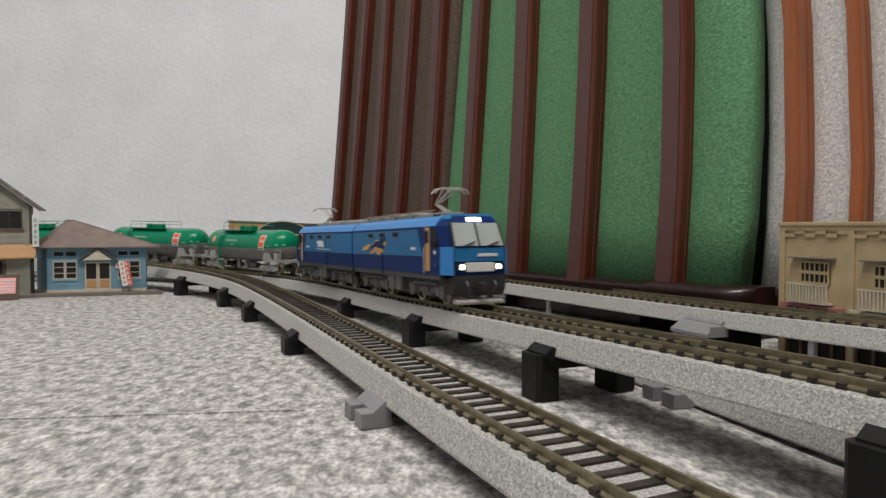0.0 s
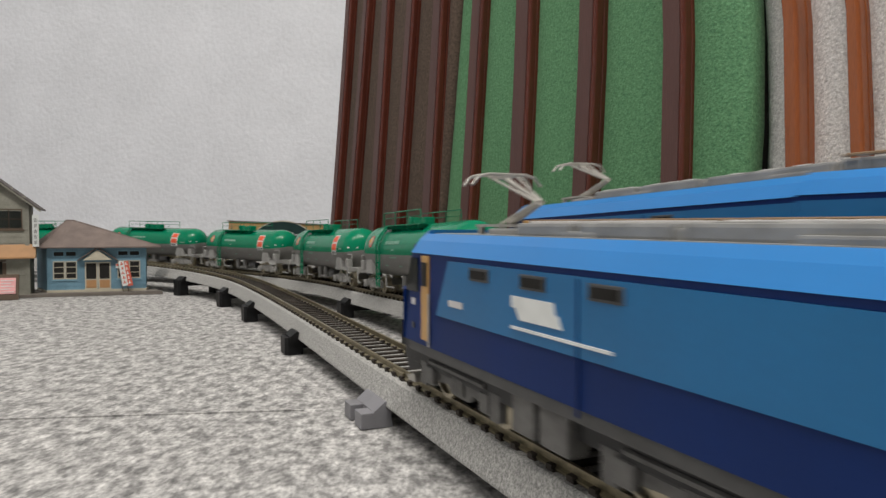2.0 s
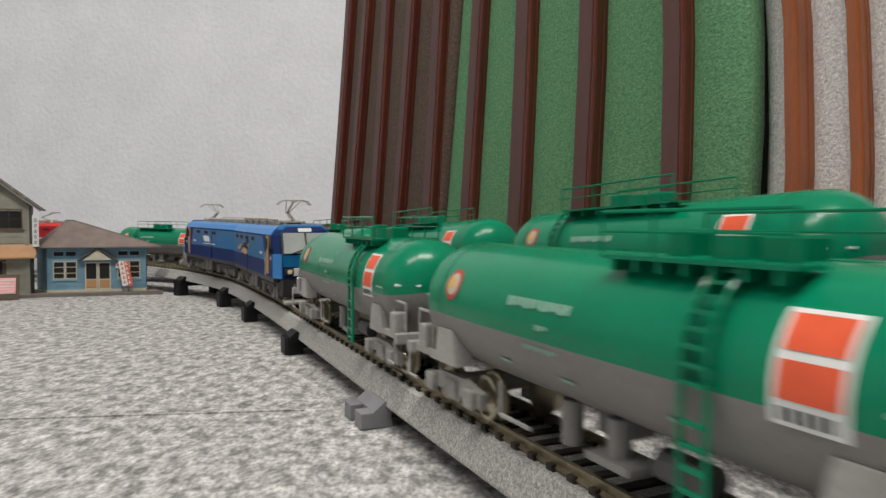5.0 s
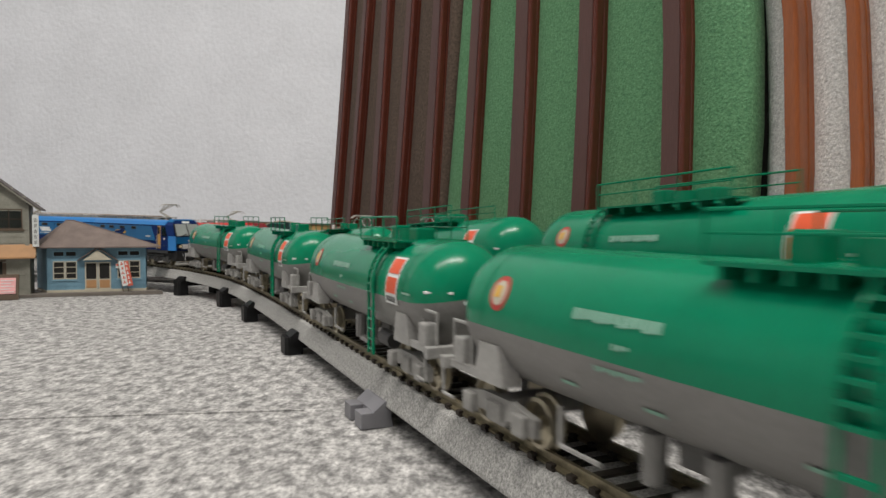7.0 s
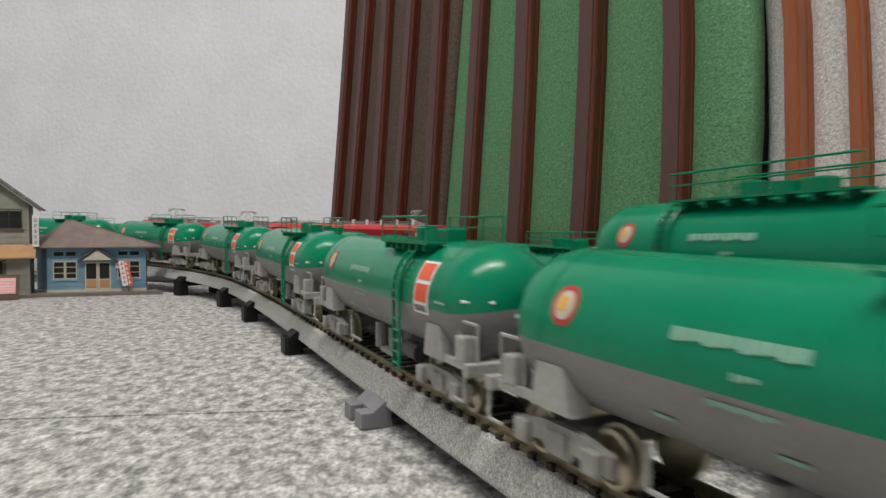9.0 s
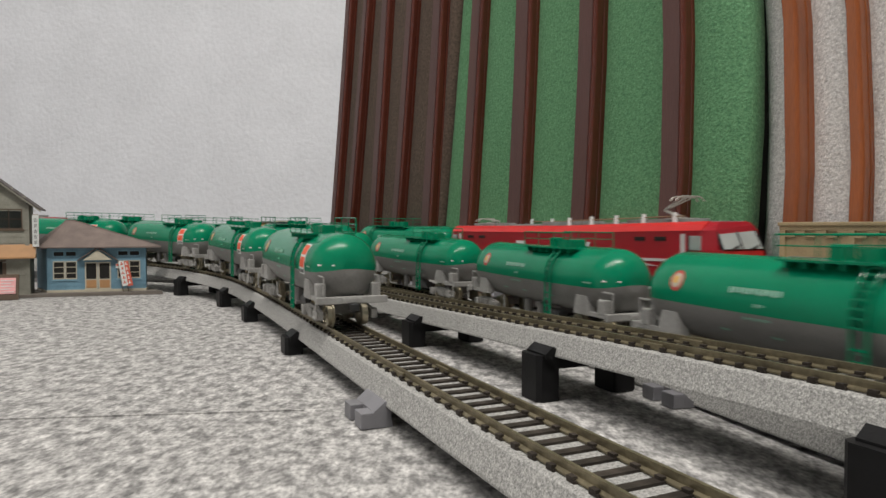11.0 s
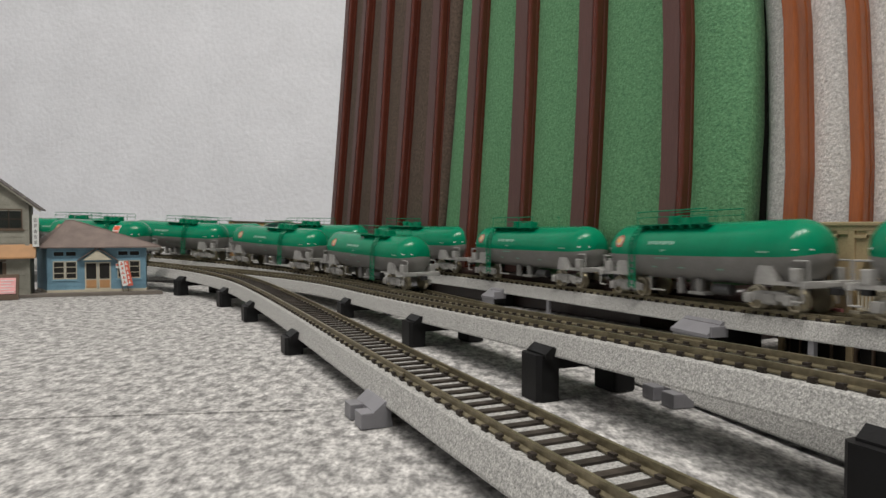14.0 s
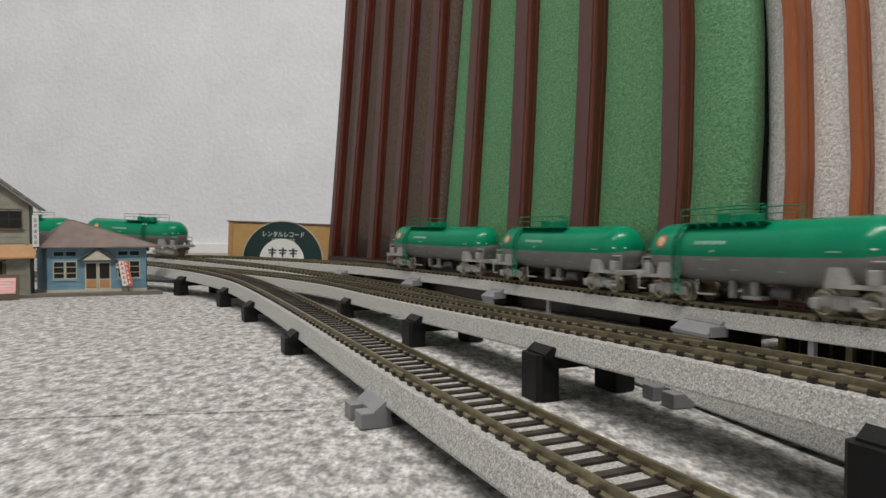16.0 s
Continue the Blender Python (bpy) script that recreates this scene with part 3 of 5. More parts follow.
    for x0, x1, a0, a1, n in ((-0.0270, -0.0065, 0.0037, 0.0056, 11), (-0.0165, -0.0125, 0.0002, 0.0012, 3), (-0.0210, -0.0100, -0.0038, -0.0028, 9)):
        x0, x1 = along_x(x0), along_x(x1)
        step = (x1 - x0) / n
        bm = bmesh.new()
        for k in range(n):
            e = 0.0002 * (k * 7 % 3)
            loft([[wrap(x, a0 + e + (a1 - a0 - e) * q / 3, 0.0002) for q in range(4)] for x in (x0 + step * k, x0 + step * (k + 0.78))], closed=False, caps=False, bm=bm)
        part("lettering_bar", bm, "pale", w)
    part("marking_line", wrap_patch(along_x(0.046), along_x(0.052), 0.0004, 0.0010, 0.0002), "pale", w)
    if sign:
        pl = part("placard", wrap_patch(along_x(0.0325), along_x(0.0420), -0.0032, 0.0105, 0.0002), "white", w, "white-bordered placard with two orange squares")
        part("orange_square", wrap_patch(along_x(0.0333), along_x(0.0412), 0.0053, 0.0098, 0.0003), "orange", pl)
        part("orange_square", wrap_patch(along_x(0.0333), along_x(0.0412), -0.0002, 0.0042, 0.0003), "orange", pl)
        for k in range(5):
            part("lettering_bar", wrap_patch(along_x(0.0336 + k * 0.0015), along_x(0.0346 + k * 0.0015), -0.0026, -0.0010, 0.0003, na=2), "dgrey", pl)
    # end marks
    for sx in (-1, 1):
        part("end_line", rod((sx * (TL - 0.0062), -0.0125, TZ + 0.0012), (sx * (TL - 0.0012), -0.0064, TZ + 0.0012), 0.0004, 6), "white", w)
    # underframe
    for sx in (-1, 1):
        bm = bmesh.new()
        block(sx * 0.044, sx * 0.0765, -0.0045, 0.0045, 0.0108, 0.0128, 0.0003, bm)
        block(sx * 0.0735, sx * 0.0762, -0.0150, 0.0150, 0.0105, 0.0134, 0.0003, bm)
        for y in (-0.0128, 0.0128):
            block(sx * 0.050, sx * 0.0745, y - 0.0007, y + 0.0007, 0.0112, 0.0128, 0, bm)
        part("end_frame", bm, "frame", w)
        for y in (-0.0118, 0.0118):
            bm = bmesh.new()
            rings = [[(sx * (0.0535 + a), y + b, z) for a, b in ((-h, -0.0022), (h, -0.0022), (h, 0.0022), (-h, 0.0022))] for h, z in ((0.0062, 0.0112), (0.0050, 0.0165), (0.0040, 0.0192))]
            loft(rings, bm=bm)
            part("saddle", bm, "frame", w)
            part("end_handrail", wire([(sx * 0.0655, y, 0.0125), (sx * 0.0655, y, 0.0215), (sx * 0.0748, y, 0.0215), (sx * 0.0748, y, 0.0125)], 0.00042, 6), "frame", w)
            part("brake_box", block(sx * 0.0663, sx * 0.071, y - 0.002, y + 0.002, 0.0125, 0.0185, 0.0006), "frame", w)
        part("coupler", block(sx * 0.0755, sx * 0.081, -0.0016, 0.0016, 0.0078, 0.0108, 0.0004), "dark", w)
        part("end_step", wire([(sx * 0.0745, -0.0148, 0.0110), (sx * 0.0745, -0.0148, 0.0050), (sx * 0.0690, -0.0148, 0.0050)], 0.0004, 6), "frame", w)
        bogie(w, sx * 0.0535, 0.0207, 0.0050, "bogie")
    bm = bmesh.new()
    for x in (-0.010, 0.004):
        rod((x, -0.007, 0.0035), (x, -0.007, 0.0115), 0.0021, 10, bm)
    block(-0.002, 0.010, -0.010, -0.003, 0.0035, 0.0050, 0.0004, bm)
    block(-0.0145, -0.0055, 0.002, 0.009, 0.0035, 0.0100, 0.0004, bm)
    part("discharge_valve", bm, "grey", w)
    part("brake_cylinder", rod((0.014, -0.006, 0.0068), (0.025, -0.006, 0.0068), 0.0026, 12), "dgrey", w)
    bm = wire([(-0.030, -0.0115, 0.0115), (-0.030, -0.0115, 0.0045), (-0.018, -0.0115, 0.0045)], 0.0005, 6)
    part("brake_rod", bm, "frame", w)
    for x in (-0.028, -0.006, 0.022):
        part("maker_plate", wrap_patch(x, x + 0.0045, -0.0085, -0.0077, 0.00025), "pale", w)
    fit = Matrix.Translation((shift, 0, 0)) @ Matrix.Diagonal((SHORT, 1, 1, 1))
    for ob in w.children:
        if ob.name.startswith("bogie"):
            ob.location.x = ob.location.x * SHORT + shift
        else:
            for q in (ob, *ob.children):
                q.data.transform(fit)
    return w


# ---------------------------------------------------------------- locomotives
LH = 0.0705


def loco_shell(bottom, wide, front_top, nose, z_break=0.0255, both=False, half=LH):
    """Body lofted along x; the +x end is a raked cab front."""
    w = wide
    sec = [(-w, bottom), (-w, 0.0350), (-w + 0.0022, 0.0376), (-w + 0.0045, 0.0392), (w - 0.0045, 0.0392), (w - 0.0022, 0.0376), (w, 0.0350), (w, bottom)]
    rings = []

    def front(sign):
        ring = []
        for y, z in sec:
            back = max(0.0, z - z_break) * front_top
            ring.append((sign * (half - back), y * 0.82, z))
        return ring
    rings.append(front(-1) if both else [(-half, y, z) for y, z in sec])
    rings.append([(-half + 0.0075, y, z) for y, z in sec])
    rings.append([(half - 0.0075 - max(0.0, z - z_break) * front_top, y, z) for y, z in sec])
    rings.append(front(1))
    return loft(rings)


def side_strip(x0, x1, x2, x3, z0, z1, y, thick=0.0004):
    """A proud panel on a side at |y|; lower edge x0..x1, upper edge x2..x3."""
    s = 1 if y > 0 else -1
    return prism([(x0, z0), (x1, z0), (x3, z1), (x2, z1)], y, y + s * thick, axis="y")


def pantograph(parent, x, flip=1, height=0.0108):
    p = bmesh.new()
    zb = 0.0418
    block(x - 0.006, x + 0.006, -0.006, 0.006, zb - 0.0006, zb, 0, p)
    for y in (-0.005, 0.005):
        for dx in (-0.005, 0.005):
            rod((x + dx, y, zb - 0.0025), (x + dx, y, zb), 0.0009, 8, p)
    base = part("pantograph", p, "steel", parent)
    k = Vector((x + flip * 0.013, 0, zb + height * 0.42))
    top = Vector((x - flip * 0.004, 0, zb + height))
    bm = rod((x, 0, zb), k, 0.0008, 8)
    rod((x - flip * 0.002, 0.0015, zb), k + Vector((0, 0.001, 0)), 0.0004, 6, bm)
    part("lower_arm", bm, "steel", base)
    bm = wire([k, top], 0.0006, 6)
    wire([k + Vector((0, 0.0008, 0)), top + Vector((0, 0.004, 0))], 0.0003, 6, bm)
    wire([k - Vector((0, 0.0008, 0)), top - Vector((0, 0.004, 0))], 0.0003, 6, bm)
    part("upper_arm", bm, "steel", base)
    bm = bmesh.new()
    for dx in (-0.0022, 0.0022):
        c = top + Vector((dx, 0, 0))
        wire([c + Vector((0, -0.0092, -0.0022)), c + Vector((0, -0.0074, -0.0003)), c + Vector((0, -0.005, 0.0003)), c + Vector((0, 0.005, 0.0003)), c + Vector((0, 0.0074, -0.0003)), c + Vector((0, 0.0092, -0.0022))], 0.00036, 6, bm)
    block(top.x - 0.0025, top.x + 0.0025, -0.0012, 0.0012, top.z - 0.0006, top.z + 0.0003, 0, bm)
    part("contact_bow", bm, "steel", base)


def diamond_pantograph(parent, x):
    zb, h = 0.0418, 0.011
    bm = bmesh.new()
    for y in (-0.005, 0.005):
        rod((x - 0.007, y, zb), (x + 0.007, y, zb), 0.0005, 6, bm)
        for dx in (-0.006, 0.006):
            rod((x + dx, y, zb - 0.0025), (x + dx, y, zb), 0.0008, 8, bm)
            wire([(x + dx * 0.3, y, zb), (x + dx * 1.5, y * 0.8, zb + h * 0.5), (x + dx * 0.15, y * 0.7, zb + h)], 0.00035, 6, bm)
    base = part("pantograph", bm, "steel", parent)
    bm = bmesh.new()
    for dx in (-0.0016, 0.0016):
        wire([(x + dx, -0.0105, zb + h - 0.002), (x + dx, -0.007, zb + h), (x + dx, 0.007, zb + h), (x + dx, 0.0105, zb + h - 0.002)], 0.00045, 6, bm)
    part("contact_bow", bm, "steel", base)


def roof_gear(u, seed, half, insulators=False):
    rnd = random.Random(seed)
    x = -half + 0.010
    while x < half - 0.034:
        ln, wd, h = rnd.uniform(0.009, 0.018), rnd.uniform(0.012, 0.019), rnd.uniform(0.0012, 0.0030)
        part("roof_box", block(x, x + ln, -wd / 2, wd / 2, 0.0390, 0.0392 + h, 0.0004), "roof", u)
        x += ln + rnd.uniform(0.003, 0.008)
    part("roof_conduit", rod((-half + 0.006, -0.0095, 0.0425), (half - 0.028, -0.0095, 0.0425), 0.00036, 6), "copper", u, "thin copper-coloured roof conductor")
    for k in range(5):
        xx = -half + 0.01 + k * (2 * half - 0.045) / 4
        if insulators:
            part("insulator", rod((xx, -0.0095, 0.0388), (xx, -0.0095, 0.0445), 0.0015, 10, r2=0.0012), "white", u)
        else:
            part("conductor_post", rod((xx, -0.0095, 0.0388), (xx, -0.0095, 0.0425), 0.0006, 6), "roof", u)


def underfloor(u, half, w):
    part("underframe", block(-half + 0.004, half - 0.006, -w + 0.003, w - 0.003, 0.0072, 0.0118, 0.0005), "dark", u)
    for side in (-1, 1):
        part("sill", block(-half + 0.001, half - 0.009, side * (w - 0.0030), side * (w - 0.0004), 0.0112, 0.0140, 0.0003), "dgrey", u)
        for x0, x1 in ((-0.010, -0.001), (0.001, 0.009)):
            part("equipment_box", block(x0, x1, side * (w - 0.006), side * (w - 0.0012), 0.0042, 0.0124, 0.0005), "underframe", u)
    for x in (-half * 0.54, half * 0.54):
        bogie(u, x, 0.0285, 0.0060, "underframe", heavy=True)


def cab_face(u, c, lit, half=LH, w=0.0160, sign=1):
    """Front: windscreen, lamps, bumper panel, plough, coupler."""
    def X(x):
        return sign * x
    rk = 0.52
    zb, zt = 0.0262, 0.0362

    def fx(z, out):
        return X(half - max(0.0, z - 0.0255) * rk + out)
    bm = bmesh.new()
    rings = [[(fx(z, o), y, z) for y, z in ((-w * 0.76, zb), (w * 0.76, zb), (w * 0.72, zt), (-w * 0.72, zt))] for o in (-0.0004, 0.0005)]
    loft(rings, bm=bm)
    part("windscreen", bm, "pane", u)
    bm = bmesh.new()
    for ys in (-1, 1):
        loft([[(fx(z, o), ys * y, z) for y, z in ((w * 0.76, zb - 0.0008), (w * 0.81, zb - 0.0008), (w * 0.78, zt + 0.0006), (w * 0.72, zt))] for o in (-0.0004, 0.0008)], bm=bm)
    loft([[(fx(z, o), y, z) for y, z in ((-0.0005, zb), (0.0005, zb), (0.0005, zt), (-0.0005, zt))] for o in (-0.0004, 0.0007)], bm=bm)
    part("windscreen_frame", bm, "dark", u)
    bm = bmesh.new()
    for y0 in (-0.009, 0.003):
        rod((fx(zb - 0.0004, 0.0011), y0, zb - 0.0004), (fx(zb + 0.0018, 0.0012), y0 + 0.007, zb + 0.0018), 0.0003, 6, bm)
    part("wiper", bm, "dark", u)
    part("route_panel", loft([[(fx(z, o), y, z) for y, z in ((-0.0034, 0.0368), (0.0034, 0.0368), (0.0034, 0.0386), (-0.0034, 0.0386))] for o in (-0.0004, 0.0010)]), "shine" if lit else "white", u, "lit white route lamp" if lit else "")
    part("nose_panel", loft([[(X(half + o), y, z) for y, z in ((-w * 0.78, 0.0195), (w * 0.78, 0.0195), (w * 0.78, 0.0253), (-w * 0.78, 0.0253))] for o in (-0.0003, 0.0004)]), c["nose"], u)
    part("bumper_panel", block(X(half - 0.0006), X(half + 0.0009), -0.0072, 0.0072, 0.0150, 0.0190, 0.0003), c["bumper"], u, "pale grey front panel")
    for ys in (-1, 1):
        part("headlamp_case", block(X(half - 0.0005), X(half + 0.0010), ys * 0.0072, ys * 0.0120, 0.0156, 0.0188, 0.0004), "dark", u)
        part("headlamp", block(X(half - 0.0002), X(half + 0.0014), ys * 0.0080, ys * 0.0104, 0.0161, 0.0182, 0.0005), "lamp" if lit else "lens", u, "glowing warm headlamp" if lit else "")
        part("nose_corner", loft([[(X(half + o), ys * y, z) for y, z in ((w * 0.815, 0.0137), (w * 0.845, 0.0137), (w * 0.845, 0.0258), (w * 0.815, 0.0258))] for o in (-0.0002, 0.0006)]), c["corner"], u)
        part("corner_chamfer", loft([[(X(half - 0.0002 + e), ys * (w * 0.835 + e), z), (X(half - 0.0073 + e), ys * (w + 0.0002 + e), z)] + [(X(half - 0.0073 + e), ys * (w - 0.0006), z), (X(half - 0.0012), ys * (w * 0.80), z)] for e, z in ((0.0002, 0.0137), (0.0002, 0.0258))]), c["corner"], u)
    part("number_plate_bar", block(X(half - 0.0004), X(half + 0.0008), -0.0012, 0.0090, 0.0215, 0.0228, 0.0002), "silver", u)
    part("front_skirt", prism([(X(half - 0.010), 0.0118), (X(half + 0.0008), 0.0135), (X(half + 0.0008), 0.0085), (X(half - 0.002), 0.0045), (X(half - 0.010), 0.0060)], -w * 0.80, w * 0.80, axis="y"), "dark", u)
    part("snow_plough", prism([(X(half - 0.003), 0.0036), (X(half + 0.0018), 0.0022), (X(half + 0.0015), 0.0012), (X(half - 0.004), 0.0014)], -w * 0.74, w * 0.74, axis="y"), "steel", u)
    part("coupler", block(X(half), X(half + 0.0055), -0.0016, 0.0016, 0.0072, 0.0104, 0.0004), "dark", u)
    bm = bmesh.new()
    for ys in (-1, 1):
        wire([(X(half + 0.001), ys * 0.007, 0.0110), (X(half + 0.0026), ys * 0.007, 0.0092), (X(half + 0.0014), ys * 0.006, 0.0064)], 0.00045, 6, bm)
    part("brake_hose", bm, "dgrey", u)


def blue_unit(label, lit, mark):
    u = thing("locomotive_unit", label, "locomotive", "blue locomotives")
    w = 0.0160
    part("body", loco_shell(0.0136, w, 0.52, 0.0025), "navy", u)
    for s in (-1, 1):
        part("side_panel", side_strip(-LH + 0.0004, 0.0420, -LH + 0.0004, 0.0352, 0.0216, 0.0339, s * w), "blue", u, "bright blue side panel")
        rings = [[(x, s * y, z) for y, z in ((w + 0.0003, 0.0350), (w - 0.0019, 0.0379), (w - 0.0043, 0.0395), (w - 0.006, 0.0393), (w - 0.004, 0.0368))] for x in (-LH + 0.0003, LH - 0.0125)]
        part("roof_edge", loft(rings), "sky", u, "light blue roof edge")
        part("cab_door", block(0.0465, 0.0510, s * w, s * (w + 0.0005), 0.0150, 0.0345, 0.0002), "gold", u, "ochre cab door")
        part("door_window", block(0.0472, 0.0503, s * (w + 0.0004), s * (w + 0.0007), 0.0275, 0.0330), "inside", u)
        part("grab_rail", rod((0.0455, s * (w + 0.0008), 0.0140), (0.0455, s * (w + 0.0008), 0.0260), 0.0003, 6), "steel", u)
        part("cab_window", side_strip(0.0535, 0.0612, 0.0535, 0.0580, 0.0258, 0.0338, s * (w - 0.0001), 0.0005), "smoke", u)
        for x in ((() if mark == "logo" else (() if lit else (-0.0560,)) + (-0.0385, -0.0190, 0.0020)) or (-0.0265, -0.0055, 0.0155)):
            g = part("side_grille", block(x, x + 0.0086, s * (w + 0.0003), s * (w + 0.0007), 0.0306, 0.0332, 0.0002), "dgrey", u)
            part("grille_frame", block(x + 0.0008, x + 0.0078, s * (w + 0.0006), s * (w + 0.0009), 0.0311, 0.0327), "inside", g)
        part("panel_joint", block(-0.0152, -0.0148, s * (w + 0.0002), s * (w + 0.0006), 0.0125, 0.0335), "navy", u)
        part("panel_mark", block(0.0555, 0.0580, s * (w + 0.0001), s * (w + 0.0003), 0.0226, 0.0242, 0.0001), "silver", u)
        part("panel_mark", block(0.0562, 0.0576, s * (w + 0.0001), s * (w + 0.0003), 0.0170, 0.0184), "dgrey", u)
        part("number_bar", block(0.0275, 0.0345, s * (w + 0.0003), s * (w + 0.0006), 0.0244, 0.0257), "silver", u)
        if mark == "eagle":
            fe = bmesh.new()
            for k, (x, z, dx, dz) in enumerate(((-0.0515, 0.0236, 0.0150, 0.0030), (-0.0360, 0.0220, 0.0095, 0.0022), (-0.0290, 0.0284, 0.0125, 0.0012), (-0.0130, 0.0262, 0.0055, 0.0026), (-0.0440, 0.0256, 0.0110, 0.0016), (-0.0320, 0.0266, 0.0070, 0.0012))):
                prism([(x, z), (x + dx * 0.8, z + dz * 0.2), (x + dx, z + dz), (x + dx * 0.35, z + dz * 0.8)], s * (w + 0.0004), s * (w + 0.0007 + k * 0.00002), fe, axis="y")
            part("flank_emblem", fe, "yellow", u, "yellow and navy winged flank emblem")
            fe = bmesh.new()
            for x, z, dx, dz in ((-0.0300, 0.0264, 0.0190, 0.0014), (-0.0255, 0.0246, 0.0130, 0.0012), (-0.0190, 0.0288, 0.0090, 0.0010), (-0.0345, 0.0250, 0.0090, 0.0010)):
                prism([(x, z), (x + dx, z + dz), (x + dx * 1.05, z + dz * 2), (x + dx * 0.3, z + dz * 1.7)], s * (w + 0.0004), s * (w + 0.0009), fe, axis="y")
            part("flank_emblem_shade", fe, "navy", u)
            part("flank_emblem_body", prism([(-0.0290, 0.0244), (-0.0220, 0.0224), (-0.0130, 0.0228), (-0.0135, 0.0246), (-0.0260, 0.0258)], s * (w + 0.0004), s * (w + 0.0010), axis="y"), "gold", u)
            part("flank_emblem_claw", prism([(-0.0250, 0.0217), (-0.0180, 0.0216), (-0.0175, 0.0226), (-0.0240, 0.0230)], s * (w + 0.0002), s * (w + 0.0006), axis="y"), "pink", u)
        else:
            fe = bmesh.new()
            prism([(-0.0105, 0.0252), (0.0030, 0.0252), (0.0045, 0.0272), (-0.0095, 0.0272)], s * (w + 0.0004), s * (w + 0.0007), fe, axis="y")
            prism([(-0.0085, 0.0272), (0.0058, 0.0272), (0.0060, 0.0292), (-0.0080, 0.0292)], s * (w + 0.0004), s * (w + 0.00072), fe, axis="y")
            part("flank_logo", fe, "white", u, "plain white block logo")
            part("flank_line", block(-0.0240, 0.0060, s * (w + 0.0004), s * (w + 0.0007), 0.0234, 0.0239), "white", u)
    part("roof_deck", block(-LH + 0.0005, LH - 0.0125, -w + 0.0062, w - 0.0062, 0.0385, 0.0396, 0.0002), "roof", u)
    loft_bm = loft([[(LH - 0.0126, -w + 0.003, 0.0378), (LH - 0.0126, w - 0.003, 0.0378), (LH - 0.0126, w - 0.005, 0.0404), (LH - 0.0126, -w + 0.005, 0.0404)],
                    [(LH - 0.0068, -w + 0.004, 0.0378), (LH - 0.0068, w - 0.004, 0.0378), (LH - 0.0080, w - 0.006, 0.0400), (LH - 0.0080, -w + 0.006, 0.0400)]])
    part("cab_roof", loft_bm, "blue", u)
    for a, b in ((-LH + 0.005, -0.030), (-0.027, -0.004), (-0.001, 0.018)):
        box = part("roof_equipment", block(a, b, -0.0088, 0.0088, 0.0394, 0.0420, 0.0006), "roof", u, "grey roof equipment cover")
        for k in range(3):
            c = a + (b - a) * (0.2 + 0.27 * k)
            part("cover_louvre", block(c, c + 0.0042, -0.0062, 0.0062, 0.0418, 0.0424, 0.0002), "silver", box)
    part("gangway", block(-LH - 0.0022, -LH + 0.001, -0.0075, 0.0075, 0.012, 0.036, 0.0004), "dark", u)
    roof_gear(u, 5 if mark == "eagle" else 8, LH)
    pantograph(u, 0.036, -1)
    underfloor(u, LH, w)
    cab_face(u, {"bumper": "silver", "corner": "navy" if mark == "logo" else "sky", "nose": "blue"}, lit)
    proportion(u, 0.96, 1.04)
    return u


def proportion(u, long, high):
    """Scale the length and height of a unit; the bogies only move."""
    grow = Matrix.Diagonal((long, 1, high, 1))
    for ob in u.children:
        if ob.name.startswith("bogie"):
            ob.location.x *= long
        else:
            for q in (ob, *ob.children):
                q.data.transform(grow)


